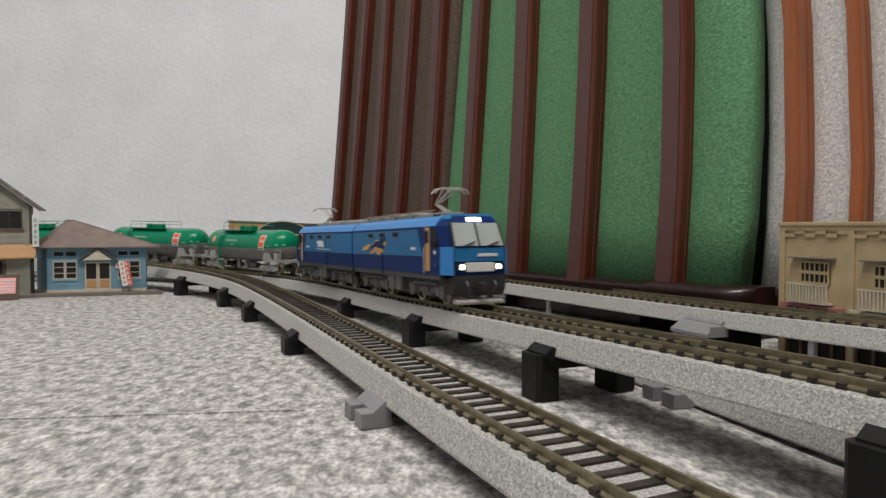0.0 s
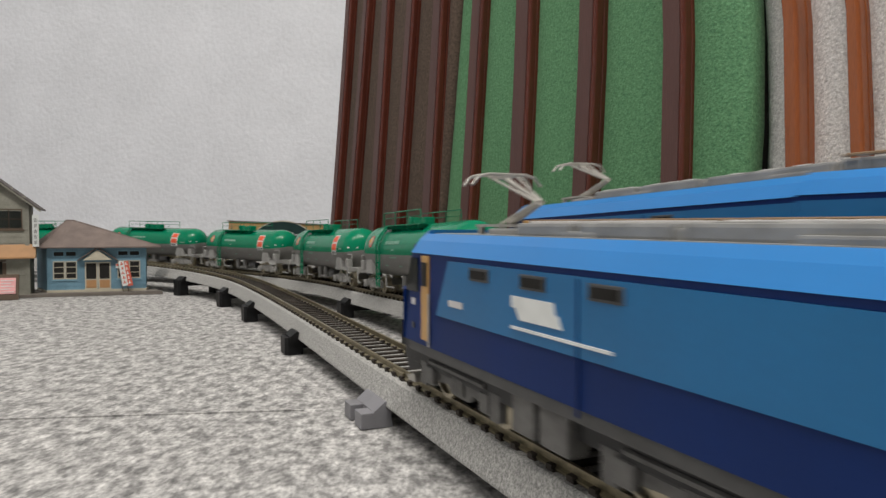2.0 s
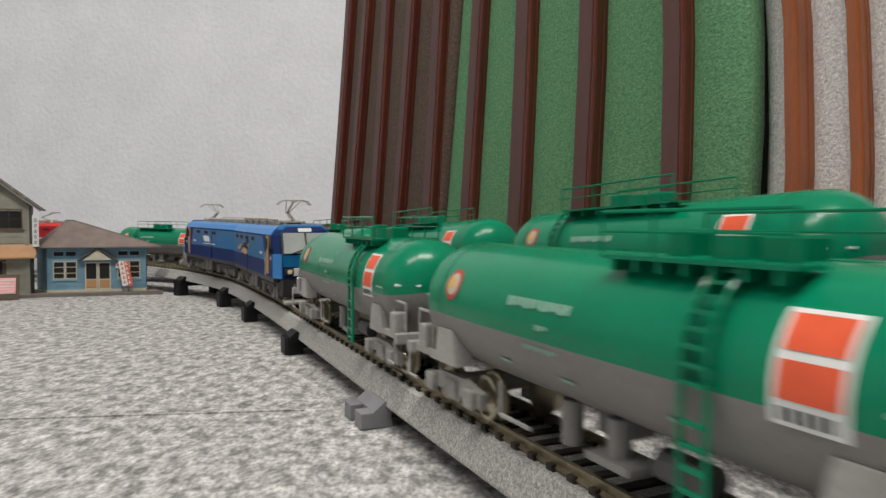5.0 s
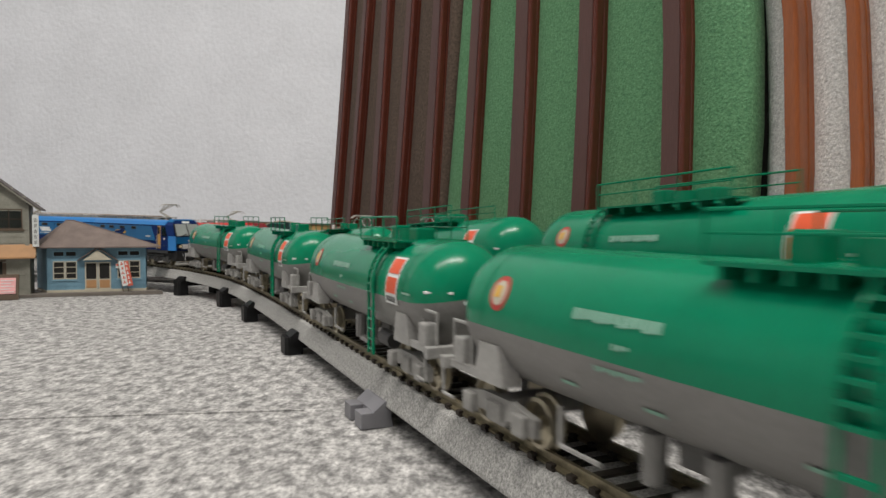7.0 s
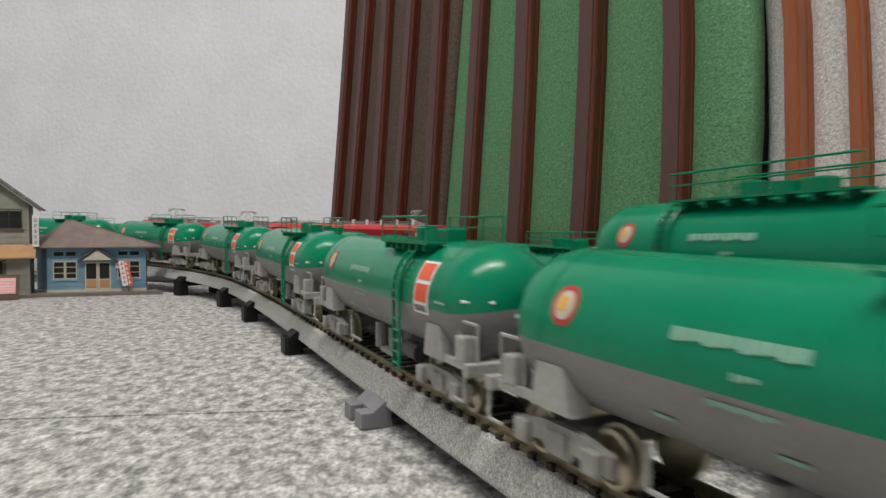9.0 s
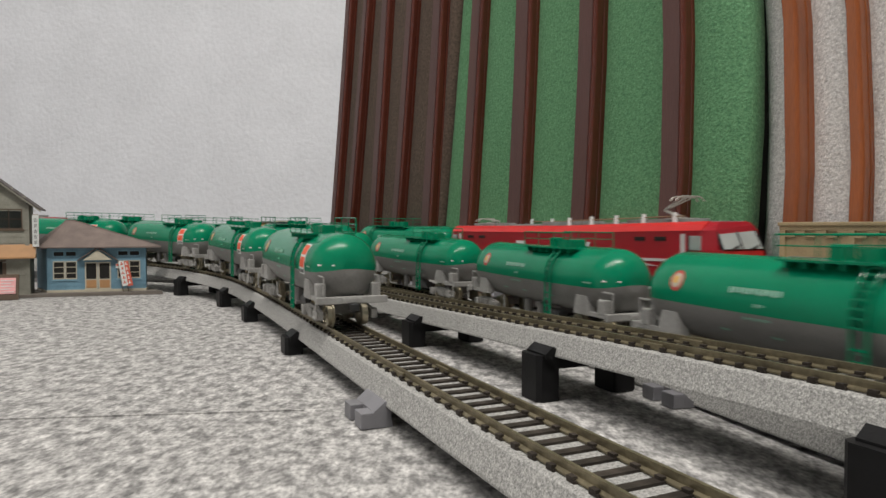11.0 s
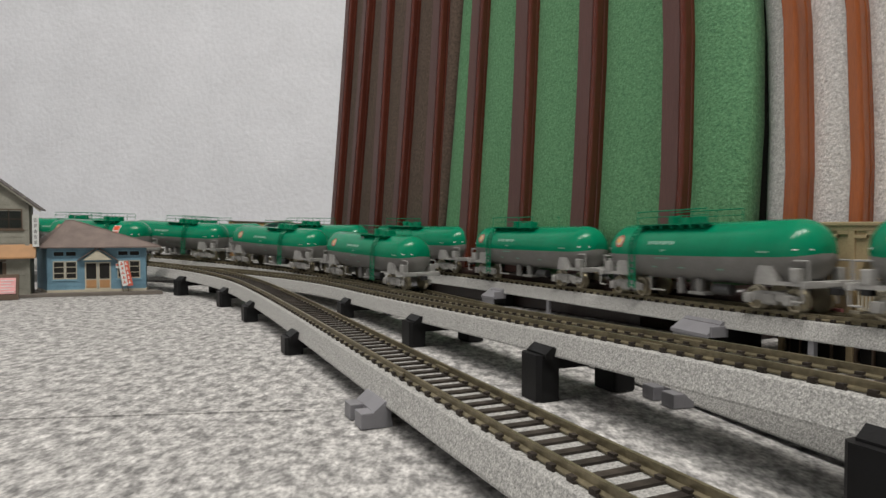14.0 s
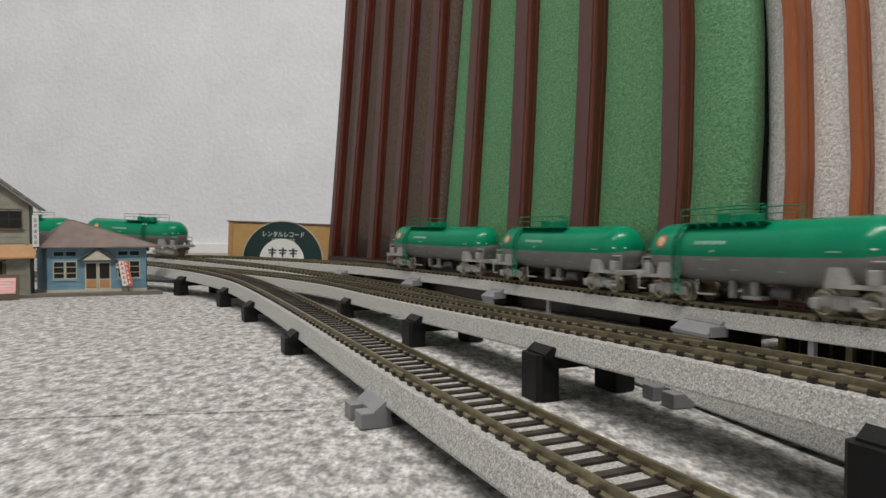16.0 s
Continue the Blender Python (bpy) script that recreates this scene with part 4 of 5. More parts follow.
def red_unit(label, lit):
    u = thing("locomotive_unit", label, "locomotive", "red locomotives")
    w = 0.0160
    part("body", loco_shell(0.0115, w, 0.40, 0.0020), "red", u)
    for s in (-1, 1):
        part("white_band", side_strip(-LH + 0.0004, LH - 0.002, -LH + 0.0004, LH - 0.002, 0.0196, 0.0210, s * w), "silver", u)
        part("sweep_band", side_strip(-LH + 0.0004, 0.030, -LH + 0.0004, 0.012, 0.0172, 0.0190, s * w), "silver", u)
        rings = [[(x, s * y, z) for y, z in ((w + 0.0003, 0.0350), (w - 0.0019, 0.0379), (w - 0.0043, 0.0395), (w - 0.006, 0.0393), (w - 0.004, 0.0368))] for x in (-LH + 0.0003, LH - 0.0095)]
        part("roof_edge", loft(rings), "redtop", u, "bright red roof edge")
        for x in (0.012, 0.028):
            part("side_grille", block(x, x + 0.0085, s * w, s * (w + 0.0005), 0.0302, 0.0322, 0.0002), "inside", u)
        part("cab_window", block(0.0530, 0.0605, s * (w - 0.0002), s * (w + 0.0005), 0.0255, 0.0325, 0.0003), "pane", u)
        part("window_frame", block(0.0522, 0.0530, s * (w - 0.0002), s * (w + 0.0006), 0.0248, 0.0332), "dark", u)
        part("cab_door", block(0.0470, 0.0500, s * w, s * (w + 0.0004), 0.0235, 0.0335), "silver", u)
        fe = bmesh.new()
        prism([(-0.040, 0.0245), (-0.030, 0.0245), (-0.0285, 0.0292), (-0.038, 0.0292)], s * (w + 0.0003), s * (w + 0.0006), fe, axis="y")
        part("flank_logo", fe, "white", u, "plain white block logo")
        part("flank_line", block(-0.048, -0.028, s * (w + 0.0003), s * (w + 0.0006), 0.0226, 0.0231), "white", u)
    part("roof_deck", block(-LH + 0.0005, LH - 0.0095, -w + 0.0062, w - 0.0062, 0.0385, 0.0396, 0.0002), "roof", u)
    part("gangway", block(-LH - 0.0022, -LH + 0.001, -0.0085, 0.0085, 0.012, 0.038, 0.0004), "dark", u)
    roof_gear(u, 11, LH, insulators=True)
    pantograph(u, 0.030, -1, 0.0108 if lit else 0.0030)
    underfloor(u, LH, w)
    cab_face(u, {"bumper": "red", "corner": "red", "nose": "redtop"}, lit)
    return u


def red_single(label):
    half, w = 0.104, 0.0160
    u = thing("locomotive", label, "locomotive", "red locomotives")
    part("body", loco_shell(0.0115, w, 0.25, 0.0015, both=True, half=half), "red", u)
    for s in (-1, 1):
        for k in range(6):
            x = -0.055 + k * 0.019
            part("side_grille", block(x, x + 0.012, s * w, s * (w + 0.0005), 0.0262, 0.0318, 0.0002), "dgrey", u)
    part("roof_deck", block(-half + 0.012, half - 0.012, -w + 0.006, w - 0.006, 0.0385, 0.0396, 0.0002), "roof", u)
    roof_gear(u, 21, half, insulators=True)
    for x in (-0.056, 0.056):
        diamond_pantograph(u, x)
    part("underframe", block(-half + 0.004, half - 0.004, -w + 0.003, w - 0.003, 0.0072, 0.0118, 0.0005), "dark", u)
    for x in (-0.068, 0.0, 0.068):
        bogie(u, x, 0.0285, 0.0060, "underframe", heavy=True)
    for sg in (-1, 1):
        cab_face(u, {"bumper": "red", "corner": "red", "nose": "redtop"}, False, half, w, sg)
    return u


# cab glass: the bright room's reflection is put into the pale base colour
M["pane"] = shade("cab_pane_reflection", (0.33, 0.36, 0.345), 0.10, vary=0.1, coat=1.0)

# ---------------------------------------------------------------- model buildings


def boards(parent, name, material, x0, x1, y, z0, z1, pitch, holes=(), thick=0.0006):
    """Lapped siding: one board a course, cut round openings (hx0, hx1, hz0, hz1)."""
    n = max(1, int(round((z1 - z0) / pitch)))
    for i in range(n):
        a, b = z0 + (z1 - z0) * i / n, z0 + (z1 - z0) * (i + 1) / n
        spans = [(x0, x1)]
        for h0, h1, k0, k1 in holes:
            if k0 < (a + b) / 2 < k1:
                spans = [q for p0, p1 in spans for q in ((p0, min(p1, h0)), (max(p0, h1), p1)) if q[1] - q[0] > 0.0003]
        for p0, p1 in spans:
            bm = prism([(y, a), (y - thick, a), (y - thick * 0.35, b - 0.0001), (y, b - 0.0001)], p0, p1)
            part(name, bm, material, parent)


def window(parent, x0, x1, z0, z1, y, cols, rows, frame="cream", glass="inside", bar=0.0006, proud=0.0010):
    w = part("window", block(x0, x1, y - 0.0002, y + 0.0006, z0, z1), glass, parent)
    bm = bmesh.new()
    for a, b in ((x0, x0 + bar * 1.5), (x1 - bar * 1.5, x1)):
        block(a, b, y - proud, y, z0, z1, 0, bm)
    for a, b in ((z0, z0 + bar * 1.5), (z1 - bar * 1.5, z1)):
        block(x0 + bar * 1.5, x1 - bar * 1.5, y - proud, y, a, b, 0, bm)
    part("window_frame", bm, frame, w)
    bm = bmesh.new()
    for i in range(1, cols):
        c = x0 + (x1 - x0) * i / cols
        block(c - bar / 2, c + bar / 2, y - proud * 0.7, y, z0 + bar, z1 - bar, 0, bm)
    for i in range(1, rows):
        c = z0 + (z1 - z0) * i / rows
        block(x0 + bar, x1 - bar, y - proud * 0.62, y, c - bar / 2, c + bar / 2, 0, bm)
    if cols > 1 or rows > 1:
        part("glazing_bars", bm, frame, w)
    return w


def blue_house():
    """Blue clapboard shop with a hipped brown roof; local x along the front, y away."""
    h = thing("model_house", "blue clapboard model shop with brown hipped roof on the carpet", "model house", m=pose(-0.3340, 0.572, 0, 0, 0, 17) @ Matrix.Diagonal((0.81, 0.36, 0.93, 1)))
    W, D, Z = 0.0945, 0.075, 0.0445
    part("plinth", prism([(-0.006, -0.026), (W + 0.018, -0.026), (W + 0.006, 0.030), (-0.024, 0.104)], 0.0, 0.0030, axis="z"), "plinth", h)
    part("base_trim", prism([(-0.0006, -0.0020), (W + 0.0005, -0.0020), (W + 0.0005, 0.0285), (-0.0212, 0.1005)], 0.0030, 0.0052, axis="z"), "cream", h)
    part("core", prism([(0.0004, 0.0008), (W - 0.0004, 0.0008), (W - 0.0004, 0.028), (-0.0196, 0.1)], 0.0052, Z, axis="z"), "bluewall", h)
    # the splayed end wall has boards of its own
    for k in range(11):
        z = 0.0052 + k * 0.0034
        ring = [[(x, y, zz) for x, y in ((-o, 0.0006), (-0.0200 - o, 0.1), (-0.0192, 0.1), (0.0006, 0.0010))] for o, zz in ((0.0010, z), (0.0004, z + 0.0033))]
        part("board", loft(ring), "bluewall", h)
    holes = ((0.005, 0.0275, 0.0150, 0.0315), (0.0345, 0.0605, 0.0, 0.031), (0.0665, 0.0885, 0.0150, 0.0315), (0.005, 0.0275, 0.0355, 0.0415), (0.0665, 0.0885, 0.0355, 0.0415))
    boards(h, "board", "bluewall", 0.0, W, 0.0008, 0.0052, Z, 0.0034, holes)
    for x0 in (0.005, 0.0665):
        window(h, x0, x0 + 0.0110, 0.0150, 0.0315, 0.0004, 1, 3, "cream")
        window(h, x0 + 0.0115, x0 + 0.0225, 0.0150, 0.0315, 0.0004, 1, 3, "cream")
        window(h, x0, x0 + 0.0110, 0.0355, 0.0410, 0.0004, 1, 1, "bluetrim")
        window(h, x0 + 0.0115, x0 + 0.0225, 0.0355, 0.0410, 0.0004, 1, 1, "bluetrim")
        part("window_surround", block(x0 - 0.0012, x0 + 0.0237, -0.0007, 0.0002, 0.0316, 0.0330), "bluetrim", h)
        part("window_surround", block(x0 - 0.0012, x0 + 0.0237, -0.0009, 0.0002, 0.0134, 0.0149), "bluetrim", h)
    for x0 in (0.0350, 0.0478):
        d = part("door", block(x0, x0 + 0.0122, -0.0004, 0.0006, 0.0052, 0.0305), "cream", h)
        # opaque dark pane: the unlit room behind is put into its colour
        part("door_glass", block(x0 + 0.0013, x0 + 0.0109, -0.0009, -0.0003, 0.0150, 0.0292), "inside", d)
        part("door_panel", block(x0 + 0.0013, x0 + 0.0109, -0.0008, -0.0003, 0.0065, 0.0138), "tan", d)
    part("wall_notice", block(0.0650, 0.0755, -0.004, -0.0006, 0.0246, 0.0288), "white", h, "small red and white notice")
    part("notice_print", block(0.0656, 0.0745, -0.005, -0.004, 0.0268, 0.0284), "print_red", h)
    # porch gable
    part("porch_gable", prism([(0.0335, 0.0322), (0.0620, 0.0322), (0.0478, 0.0415)], -0.0075, -0.0062, axis="y"), "cream", h)
    for a, b in (((0.0285, 0.0312), (0.0478, 0.0432)), ((0.0670, 0.0312), (0.0478, 0.0432))):
        part("porch_roof", prism([a, b, (b[0], b[1] + 0.0014), (a[0], a[1] + 0.0014)], -0.0095, 0.002, axis="y"), "ridge", h)
    # hipped roof
    t = 0.0010
    plan = ((-0.0055, -0.012), (W + 0.016, -0.012), (W + 0.005, 0.031), (-0.027, 0.108))
    ridge_z, rx0, rx1, ry = 0.0690, 0.0147, 0.022, D * 0.5
    bm = loft([[(x, y, Z - t) for x, y in plan], [(x, y, Z + t * 0.2) for x, y in plan],
               [(rx0, ry, ridge_z), (rx1, ry, ridge_z - 0.0006), (rx1, ry + 0.001, ridge_z - 0.0006), (rx0, ry + 0.001, ridge_z)]])
    part("roof", bm, "roofbrown", h, "weathered brown hipped roof")
    bm = wire([(*plan[0], Z + t * 0.2), (rx0, ry, ridge_z), (rx1, ry, ridge_z), (*plan[1], Z + t * 0.2)], 0.0005, 6)
    part("ridge_cap", bm, "roofbrown", h)
    return h


def banner(x, y, lean, colour, label, h=0.0215, w=0.0048):
    b = thing("shop_banner", label, "banner", "shop banners", pose(x, y, 0.0048, 0, lean, 5))
    part("pole", rod((-w * 0.5, 0, -0.0018), (-w * 0.5, 0, h + 0.0042), 0.00035, 6), "trimwood", b)
    cl = part("cloth", block(-w * 0.5, w * 0.5, -0.0002, 0.0002, 0.003, h + 0.003), colour, b)
    for k in range(5):
        z = 0.0052 + k * 0.0040
        part("lettering_bar", block(-w * 0.28 * (1 - 0.4 * (k % 2)), w * 0.26, -0.0004, -0.00025, z, z + 0.0007), "print_red" if colour == "white" else "white", cl)
        part("lettering_bar", block(-w * 0.05, w * 0.12, -0.0004, -0.00025, z + 0.0007, z + 0.0024), "print_red" if colour == "white" else "white", cl)


def grey_house():
    """Grey clapboard shop with a steep gable; local x along the front."""
    h = thing("model_house", "grey clapboard model shop with steep brown gable roof", "model house", m=pose(-0.4525, 0.512, 0, 0, 0, 24) @ Matrix.Diagonal((0.925, 0.34, 0.925, 1)))
    W, D, Z, RISE = 0.130, 0.085, 0.083, 0.054
    part("plinth", block(-0.004, W + 0.008, -0.008, D + 0.003, 0.0, 0.0028, 0.0005), "plinth", h)
    part("core", prism([(0.0, 0.0028), (W, 0.0028), (W, Z), (W / 2, Z + RISE), (0.0, Z)], 0.0008, D, axis="y"), "siding", h)
    holes = ((0.0840, 0.1255, 0.060, 0.080), (0.07, 0.1130, 0.0, 0.034))
    boards(h, "board", "siding", 0.0, W, 0.0008, 0.0028, Z, 0.0058, holes, 0.0009)
    n = 7
    for i in range(n):
        a, b = Z + RISE * i / n, Z + RISE * (i + 1) / n
        ins = W / 2 * i / n + 0.002
        part("board", prism([(0.0008, a), (-0.0001, a), (0.0005, b - 0.0001), (0.0008, b - 0.0001)], ins, W - ins), "siding", h)
    window(h, 0.0840, 0.1048, 0.0612, 0.0792, 0.0003, 2, 2, "trimwood", "smoke")
    window(h, 0.1048, 0.1255, 0.0612, 0.0792, 0.0003, 2, 2, "trimwood", "smoke")
    part("sill", block(0.0825, 0.1270, -0.0022, 0.0004, 0.0598, 0.0612, 0.0002), "trimwood", h)
    part("corner_board", block(W - 0.0028, W + 0.0006, -0.0008, 0.0012, 0.0028, Z), "siding", h)
    # awning
    part("awning", prism([(0.0006, 0.0478), (-0.0125, 0.0365), (-0.0125, 0.0352), (0.0006, 0.0462)], 0.045, W + 0.0055), "tan", h, "tan awning over the shop front")
    part("shop_front", block(0.0705, 0.1125, 0.0, 0.0008, 0.0030, 0.0340), "trimwood", h)
    # dark sheet on the wall painted as the shade inside the shop
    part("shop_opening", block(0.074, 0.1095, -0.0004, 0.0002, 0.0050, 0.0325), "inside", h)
    for s in (0, 1):
        x_e, x_r = (-0.010, W / 2) if s == 0 else (W + 0.010, W / 2)
        prof = [(x_e, Z - 0.0052), (x_r, Z + RISE + 0.0012), (x_r, Z + RISE + 0.0024), (x_e, Z - 0.0040)]
        part("roof_slope", prism(prof, -0.010, D + 0.008, axis="y"), "ridge", h, "dark brown roof slope")
        part("bargeboard", prism([(x_e, Z - 0.0066), (x_r, Z + RISE - 0.0004), (x_r, Z + RISE + 0.0012), (x_e, Z - 0.0052)], -0.0108, -0.0098, axis="y"), "siding", h)
    sg = part("hanging_sign", block(W + 0.0032, W + 0.0082, -0.0075, -0.0055, 0.0455, 0.0740, 0.0002), "white", h, "white vertical shop sign")
    for k in range(5):
        z = 0.0480 + k * 0.0050
        for q in range(3):
            part("lettering_bar", block(W + 0.0046, W + 0.0068, -0.0080, -0.0075, z + q * 0.0011, z + q * 0.0011 + 0.00045), "dgrey", sg)
    return h


grey_house()
blue_house()
banner(-0.2735, 0.5835, -9, "white", "white upright shop banner with red lettering bars")
banner(-0.2692, 0.5840, -11, "print_red", "red upright shop banner with white lettering bars")

# poster stand in front of the grey shop
ps = thing("poster_stand", "wooden stand with a pink poster before the grey shop", "poster stand", m=pose(-0.3480, 0.540, 0.0, -12, 0, 20))
part("stand_frame", block(-0.0078, 0.0078, -0.0004, 0.0010, 0.0, 0.0208, 0.0003), "trimwood", ps)
po = part("poster", block(-0.0057, 0.0057, -0.0009, -0.0003, 0.0050, 0.0178), "pink", ps)
for k in range(5):
    part("lettering_bar", block(-0.0046, 0.0046 - 0.002 * (k % 2), -0.0012, -0.0009, 0.0062 + k * 0.0023, 0.0067 + k * 0.0023), "white", po)

# record shop kit behind the far line
rs = thing("model_shop", "tan card model record shop with dark green half-round sign", "model shop", m=pose(-0.2030, 0.846, -0.0015, 0, 2.2, 4) @ Matrix.Diagonal((0.915, 0.915, 0.915, 1)))
part("front_wall", block(-0.0715, 0.0715, 0.0, 0.003, 0.0, 0.0700, 0.0003), "card", rs)
part("side_wall", block(0.0685, 0.0715, 0.003, 0.040, 0.0, 0.0700), "card", rs)
part("side_wall", block(-0.0715, -0.0685, 0.003, 0.040, 0.0, 0.0700), "card", rs)
part("back_wall", block(-0.0715, 0.0715, 0.040, 0.043, 0.0, 0.0700), "card", rs)
part("coping", block(-0.0735, 0.0735, -0.0015, 0.0445, 0.0700, 0.0715, 0.0003), "plinth", rs)
for x in (-0.0705, 0.0655):
    part("edge_strip", block(x, x + 0.0050, -0.0008, 0.0, 0.0, 0.0698), "tan", rs)


def half_disc(cx, cz, r, y0, y1, n=32):
    return prism([(cx + r * math.cos(t), cz + r * math.sin(t)) for t in np.linspace(0, math.pi, n)], y0, y1, axis="y")


dz = 0.0195
sd = part("half_round_sign", half_disc(0.0025, dz, 0.0530, -0.0022, -0.0002), "disc", rs, "dark green half-round record sign")
part("sign_rim", half_disc(0.0025, dz, 0.0545, -0.0008, 0.0), "cream", sd)
part("label_disc", half_disc(0.0015, dz, 0.0300, -0.0030, -0.0022), "white", sd, "white half-round label")


def lettering(text, x, z, size, y, parent, material, stretch=1.0):
    cu = bpy.data.curves.new("lettering", "FONT")
    cu.body, cu.size, cu.align_x, cu.extrude = text, size, "CENTER", 0.0002
    tmp = new("lettering", cu)
    me = bpy.data.meshes.new_from_object(tmp.evaluated_get(bpy.context.evaluated_depsgraph_get()))
    bpy.data.objects.remove(tmp)
    me.materials.clear()
    me.materials.append(M[material])
    ob = new("lettering", me)
    ob.parent = parent
    ob.matrix_local = Matrix.Translation((x, y, z)) @ Matrix.Rotation(math.pi / 2, 4, "X") @ Matrix.Diagonal((stretch, 1, 1, 1))
    return ob


bpy.context.view_layer.update()
lettering("レンタルレコード", 0.0025, 0.0520, 0.0088, -0.0025, sd, "white", 0.82)
lettering("RECORDS", 0.0025, 0.0440, 0.0078, -0.0025, sd, "cream", 0.9)
for k in range(3):
    bm = bmesh.new()
    x = -0.0170 + k * 0.0140
    block(x, x + 0.0110, -0.0034, -0.0030, 0.0325, 0.0345, 0, bm)
    block(x + 0.001, x + 0.0100, -0.0034, -0.0030, 0.0288, 0.0305, 0, bm)
    block(x + 0.0045, x + 0.0066, -0.0035, -0.0029, 0.0245, 0.0370, 0, bm)
    part("lettering_bar", bm, "ink", sd)
part("label_band", block(-0.0270, 0.0300, -0.0034, -0.0030, 0.0195, 0.0218), "pink", sd)


def row_shop():
    """Two-storey ochre shop row, parallel to the far line; local x along the front."""
    m = Matrix.Translation((0.1590, 0.3185, 0)) @ Matrix.Rotation(math.radians(-70), 4, "Z") @ Matrix.Diagonal((0.91, 0.91, 0.925, 1))
    h = thing("model_shop_row", "ochre two-storey model shop row with balconies and sign boards", "model shops", m=m)
    L, D, Z, bay = 0.125, 0.034, 0.0640, 0.039
    part("wall", block(0.0, L, 0.0, D, 0.0185, Z), "facade", h)
    part("cornice", block(-0.0012, L, -0.0018, D, Z, Z + 0.0018, 0.0004), "facade", h)
    part("cornice_step", block(-0.0006, L, -0.0010, 0.0, Z - 0.0022, Z), "facade", h)
    for k in range(4):
        x = k * bay
        part("pilaster", block(x - 0.0004, x + 0.0030, -0.0010, 0.0004, 0.0, Z - 0.0022, 0.0002), "facade", h)
    for k in range(3):
        x = k * bay + 0.003
        for j in range(6):
            a = x + j * 0.0060
            lo = 0.0600 if j % 2 else 0.0584
            part("corbel_block", block(a, a + 0.0060, -0.0011, 0.0002, lo, lo + 0.0016, 0.0002), "facade", h)
        w0, w1 = x + 0.0095, x + 0.0262
        window(h, w0, w1, 0.0362, 0.0470, -0.0003, 6, 2, "facade", "inside", 0.0006, 0.0009)
        part("window_rail", block(w0, w1, -0.0011, -0.0002, 0.0408, 0.0424), "facade", h)
        part("window_hood", block(x + 0.0042, x + 0.0292, -0.0035, 0.0002, 0.0482, 0.0490, 0.0002), "plinth", h)
        b = part("balcony", block(x + 0.0052, x + 0.0282, -0.0050, 0.0, 0.0268, 0.0276), "cream", h, "cream slatted balcony")
        part("balcony_rail", block(x + 0.0050, x + 0.0284, -0.0052, -0.0044, 0.0354, 0.0362, 0.0001), "cream", b)
        for j in range(13):
            a = x + 0.0054 + j * 0.00185
            part("baluster", block(a, a + 0.0008, -0.0051, -0.0045, 0.0276, 0.0354), "cream", b)
        sgn = part("sign_board", block(x - 0.0006, x + 0.0345, -0.0030, -0.0010, 0.0190, 0.0260, 0.0002), "board_red" if k == 0 else "cream", h, "shop sign board with lettering bars")
        for j in range(5):
            a = x + 0.004 + j * 0.0052
            part("lettering_bar", block(a, a + 0.0036, -0.0034, -0.0030, 0.0212, 0.0246), "ink", sgn)
        if k == 0:
            part("sign_mark", block(x + 0.0262, x + 0.0325, -0.0035, -0.0030, 0.0200, 0.0248, 0.0008), "trimwood", sgn)
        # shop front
        # near-black plate gives the shop's inner shade by colour
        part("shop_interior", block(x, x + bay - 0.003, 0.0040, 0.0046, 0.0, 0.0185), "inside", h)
        for j in range(5):
            a = x + j * 0.0088
            part("shop_mullion", block(a, a + 0.0010, 0.0, 0.0012, 0.0, 0.0185), "trimwood", h)
        part("shop_rail", block(x, x + bay - 0.003, 0.0, 0.0010, 0.0172, 0.0185), "trimwood", h)
    part("back_core", block(0.0, L, 0.0050, D, 0.0, 0.0185), "trimwood", h)
    return h


row_shop()

# ---------------------------------------------------------------- trains and their movement
FLIP = Matrix.Rotation(math.pi, 4, "Z")


def near_s(t):
    return 0.71258 - 0.15053 * t + 0.00016 * t * t + float(np.interp(t, (9, 11.5), (0.0, -0.008)))


def mid_s(t):
    return -0.38392 + 0.15627 * t + 0.00115 * t * t + float(np.interp(t, (0, 4, 7.5, 9), (-0.004, -0.003, -0.002, 0.003)))


def low_s(t):
    if t < 9.0:
        return 0.6551 + 0.1513 * (9.0 - t)
    return 1.65203 - 0.07027 * t - 0.0045 * t * t + float(np.interp(t, (9, 11.5, 12, 12.5, 13, 13.5, 14, 14.5, 15, 15.5, 16), (0.0, -0.0020, -0.0067, -0.0140, -0.0166, -0.0121, -0.0075, -0.0049, -0.0009, 0.0071, 0.0198)))


def far_s(t):
    return -1.26281 + 0.09809 * t + 0.00281 * t * t + float(np.interp(t, (13.5, 14.5, 15.5, 16), (0.0, -0.006, -0.007, -0.013)))


# slack in the couplings: how far a vehicle runs ahead of its even place along the line
SLACK = {"N": ((-0.30, -0.16, -0.08, 0.0, 0.1, 0.2, 0.26), (-0.004, -0.002, 0.014, 0.0135, 0.0065, 0.001, -0.003)),
         "C": ((-0.5, -0.38, -0.1, 0.04, 0.13, 0.2, 0.28), (-0.004, -0.010, 0.0, 0.003, 0.004, -0.002, -0.008))}

RIDERS = []


def ride(ob, key, law, offset, turned=False):
    RIDERS.append((ob, key, law, offset, turned))


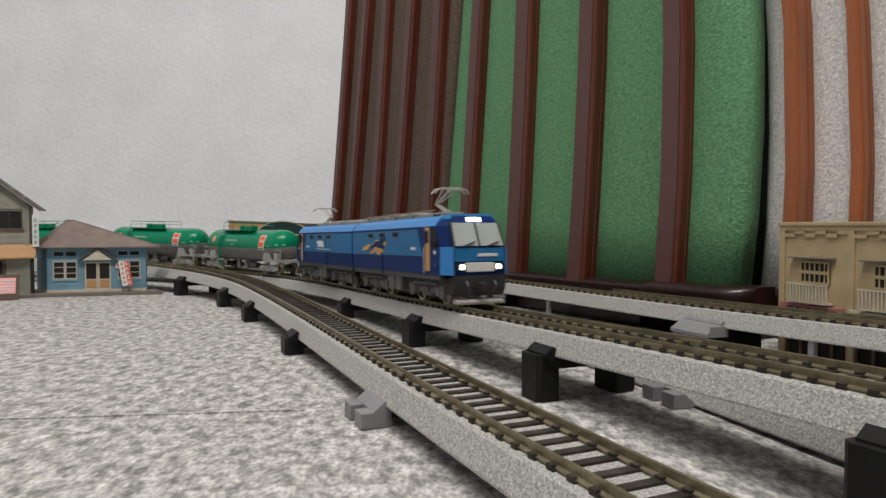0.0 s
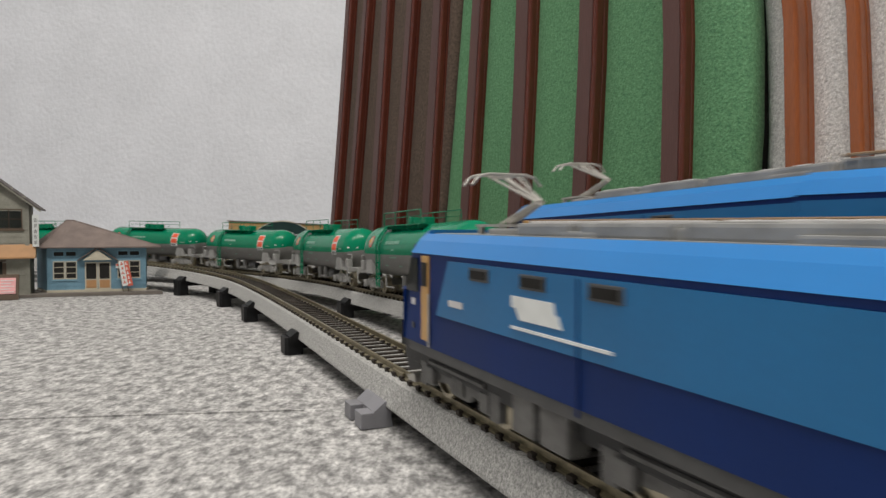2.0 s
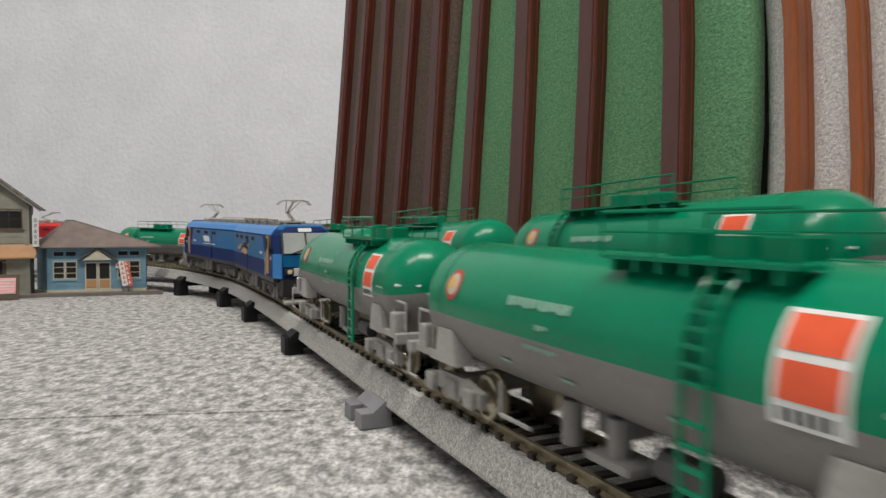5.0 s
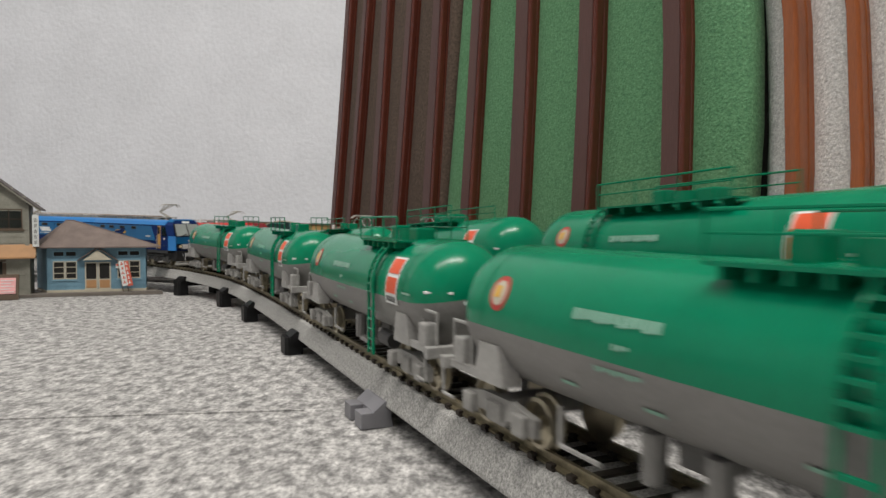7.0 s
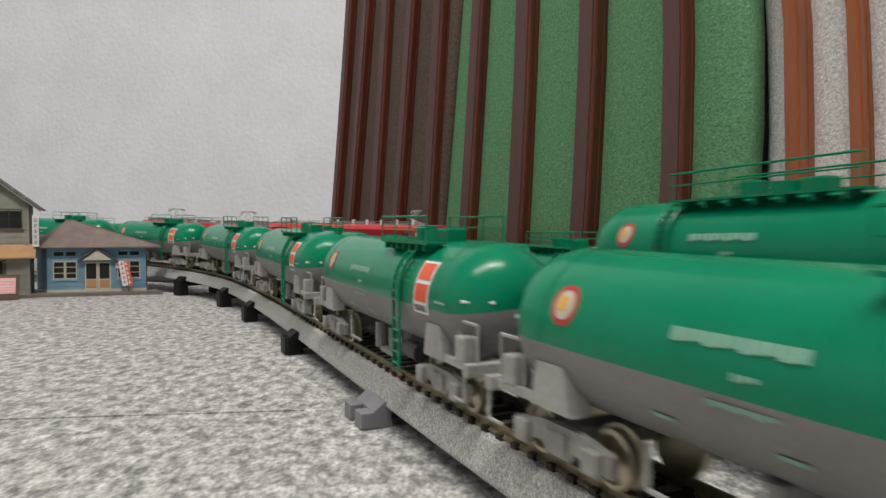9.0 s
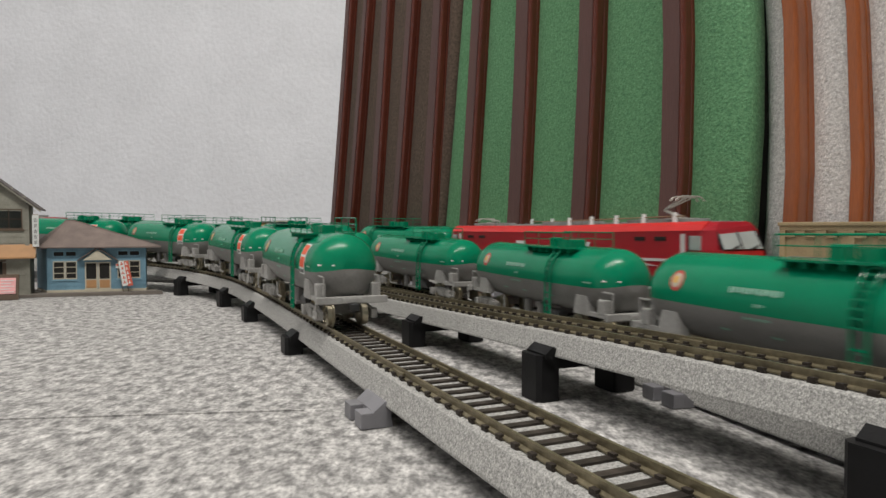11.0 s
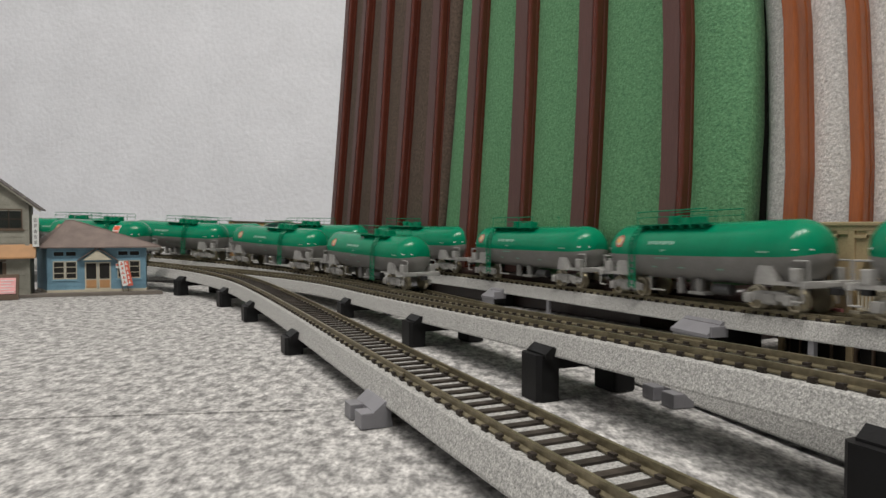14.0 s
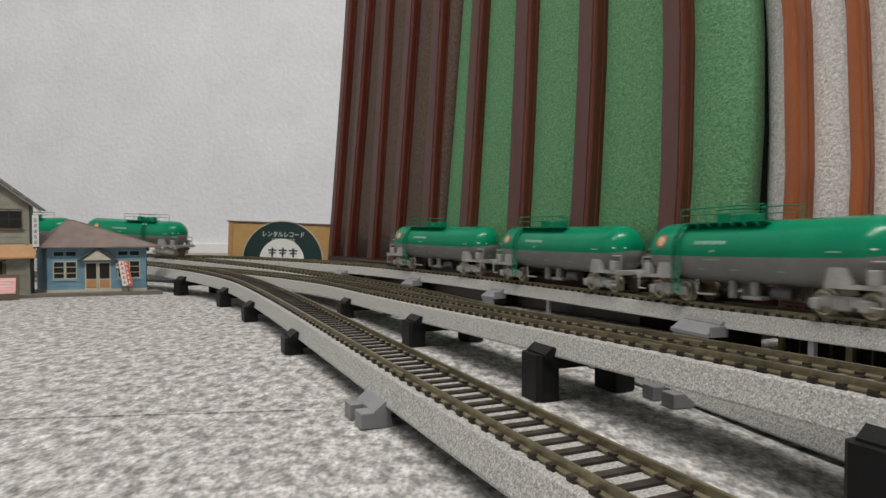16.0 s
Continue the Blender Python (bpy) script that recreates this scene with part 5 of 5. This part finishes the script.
blue_lead = blue_unit("blue electric locomotive unit with glowing headlamps and raised pantograph", True, "eagle")
blue_tail = blue_unit("blue two-tone electric locomotive unit with white block logo", False, "logo")
red_lead = red_unit("red electric locomotive unit with white band and lit lamps", True)
red_tail = red_unit("red electric locomotive unit with white band, lamps off", False)
red_one = red_single("red electric locomotive with two diamond pantographs")
blue_lead_b = blue_unit("blue two-tone electric locomotive unit with winged flank emblem, lamps off", False, "eagle")
sign_left = tank_wagon("green and grey tank wagon with orange placard and side ladder", "tank wagons", True, 0.022, -0.002, 0.033, -0.006)
sign_right = tank_wagon("green and grey tank wagon with orange placard, ladder near end", "tank wagons", True, -0.036, -0.036, 0.016, -0.005)
plain_left = tank_wagon("green and grey tank wagon without placard, with side ladder", "tank wagons", False, 0.018, -0.012, 0.031, -0.006)
plain_right = tank_wagon("green and grey tank wagon without placard, ladder near end", "tank wagons", False, -0.039, -0.039, 0.013, 0.0)

# near line: locomotive leaves first, wagons follow
ride(blue_tail, "N", near_s, -0.2525, True)
ride(blue_lead_b, "N", near_s, -0.1155)
for k in range(6):
    ride(sign_left if k == 0 else copy_thing(sign_left, Matrix()), "N", near_s, 0.052 + 0.16 * k)
# second line
ride(blue_lead, "C", mid_s, 0.3585)
ride(copy_thing(blue_tail, Matrix()), "C", mid_s, 0.2215, True)
for k in range(7):
    ride(sign_right if k == 0 else copy_thing(sign_right, Matrix()), "C", mid_s, 0.052 - 0.16 * k)
# third line, low
for k in range(7):
    ride(plain_left if k == 0 else copy_thing(plain_left, Matrix()), "B", low_s, -0.074 - 0.16 * k)
ride(red_one, "B", low_s, -0.16 * 6 - 0.148 - 0.012 - 0.106)
# far line
ride(red_lead, "A", far_s, -0.0705)
ride(red_tail, "A", far_s, -0.2125, True)
for k in range(6):
    ride(plain_right if k == 0 else copy_thing(plain_right, Matrix()), "A", far_s, -0.284 - 0.005 - 0.076 - 0.16 * k)


def motions():
    for ob, key, law, offset, turned in RIDERS:
        rows = []
        for i in range(41):
            t = i * 0.4
            q = law(t) + offset
            if key in SLACK:
                q += float(np.interp(q, *SLACK[key]))
            m = line_pose(key, q)
            rows.append((t, m @ FLIP if turned else m))
        walk(ob, rows)


motions()
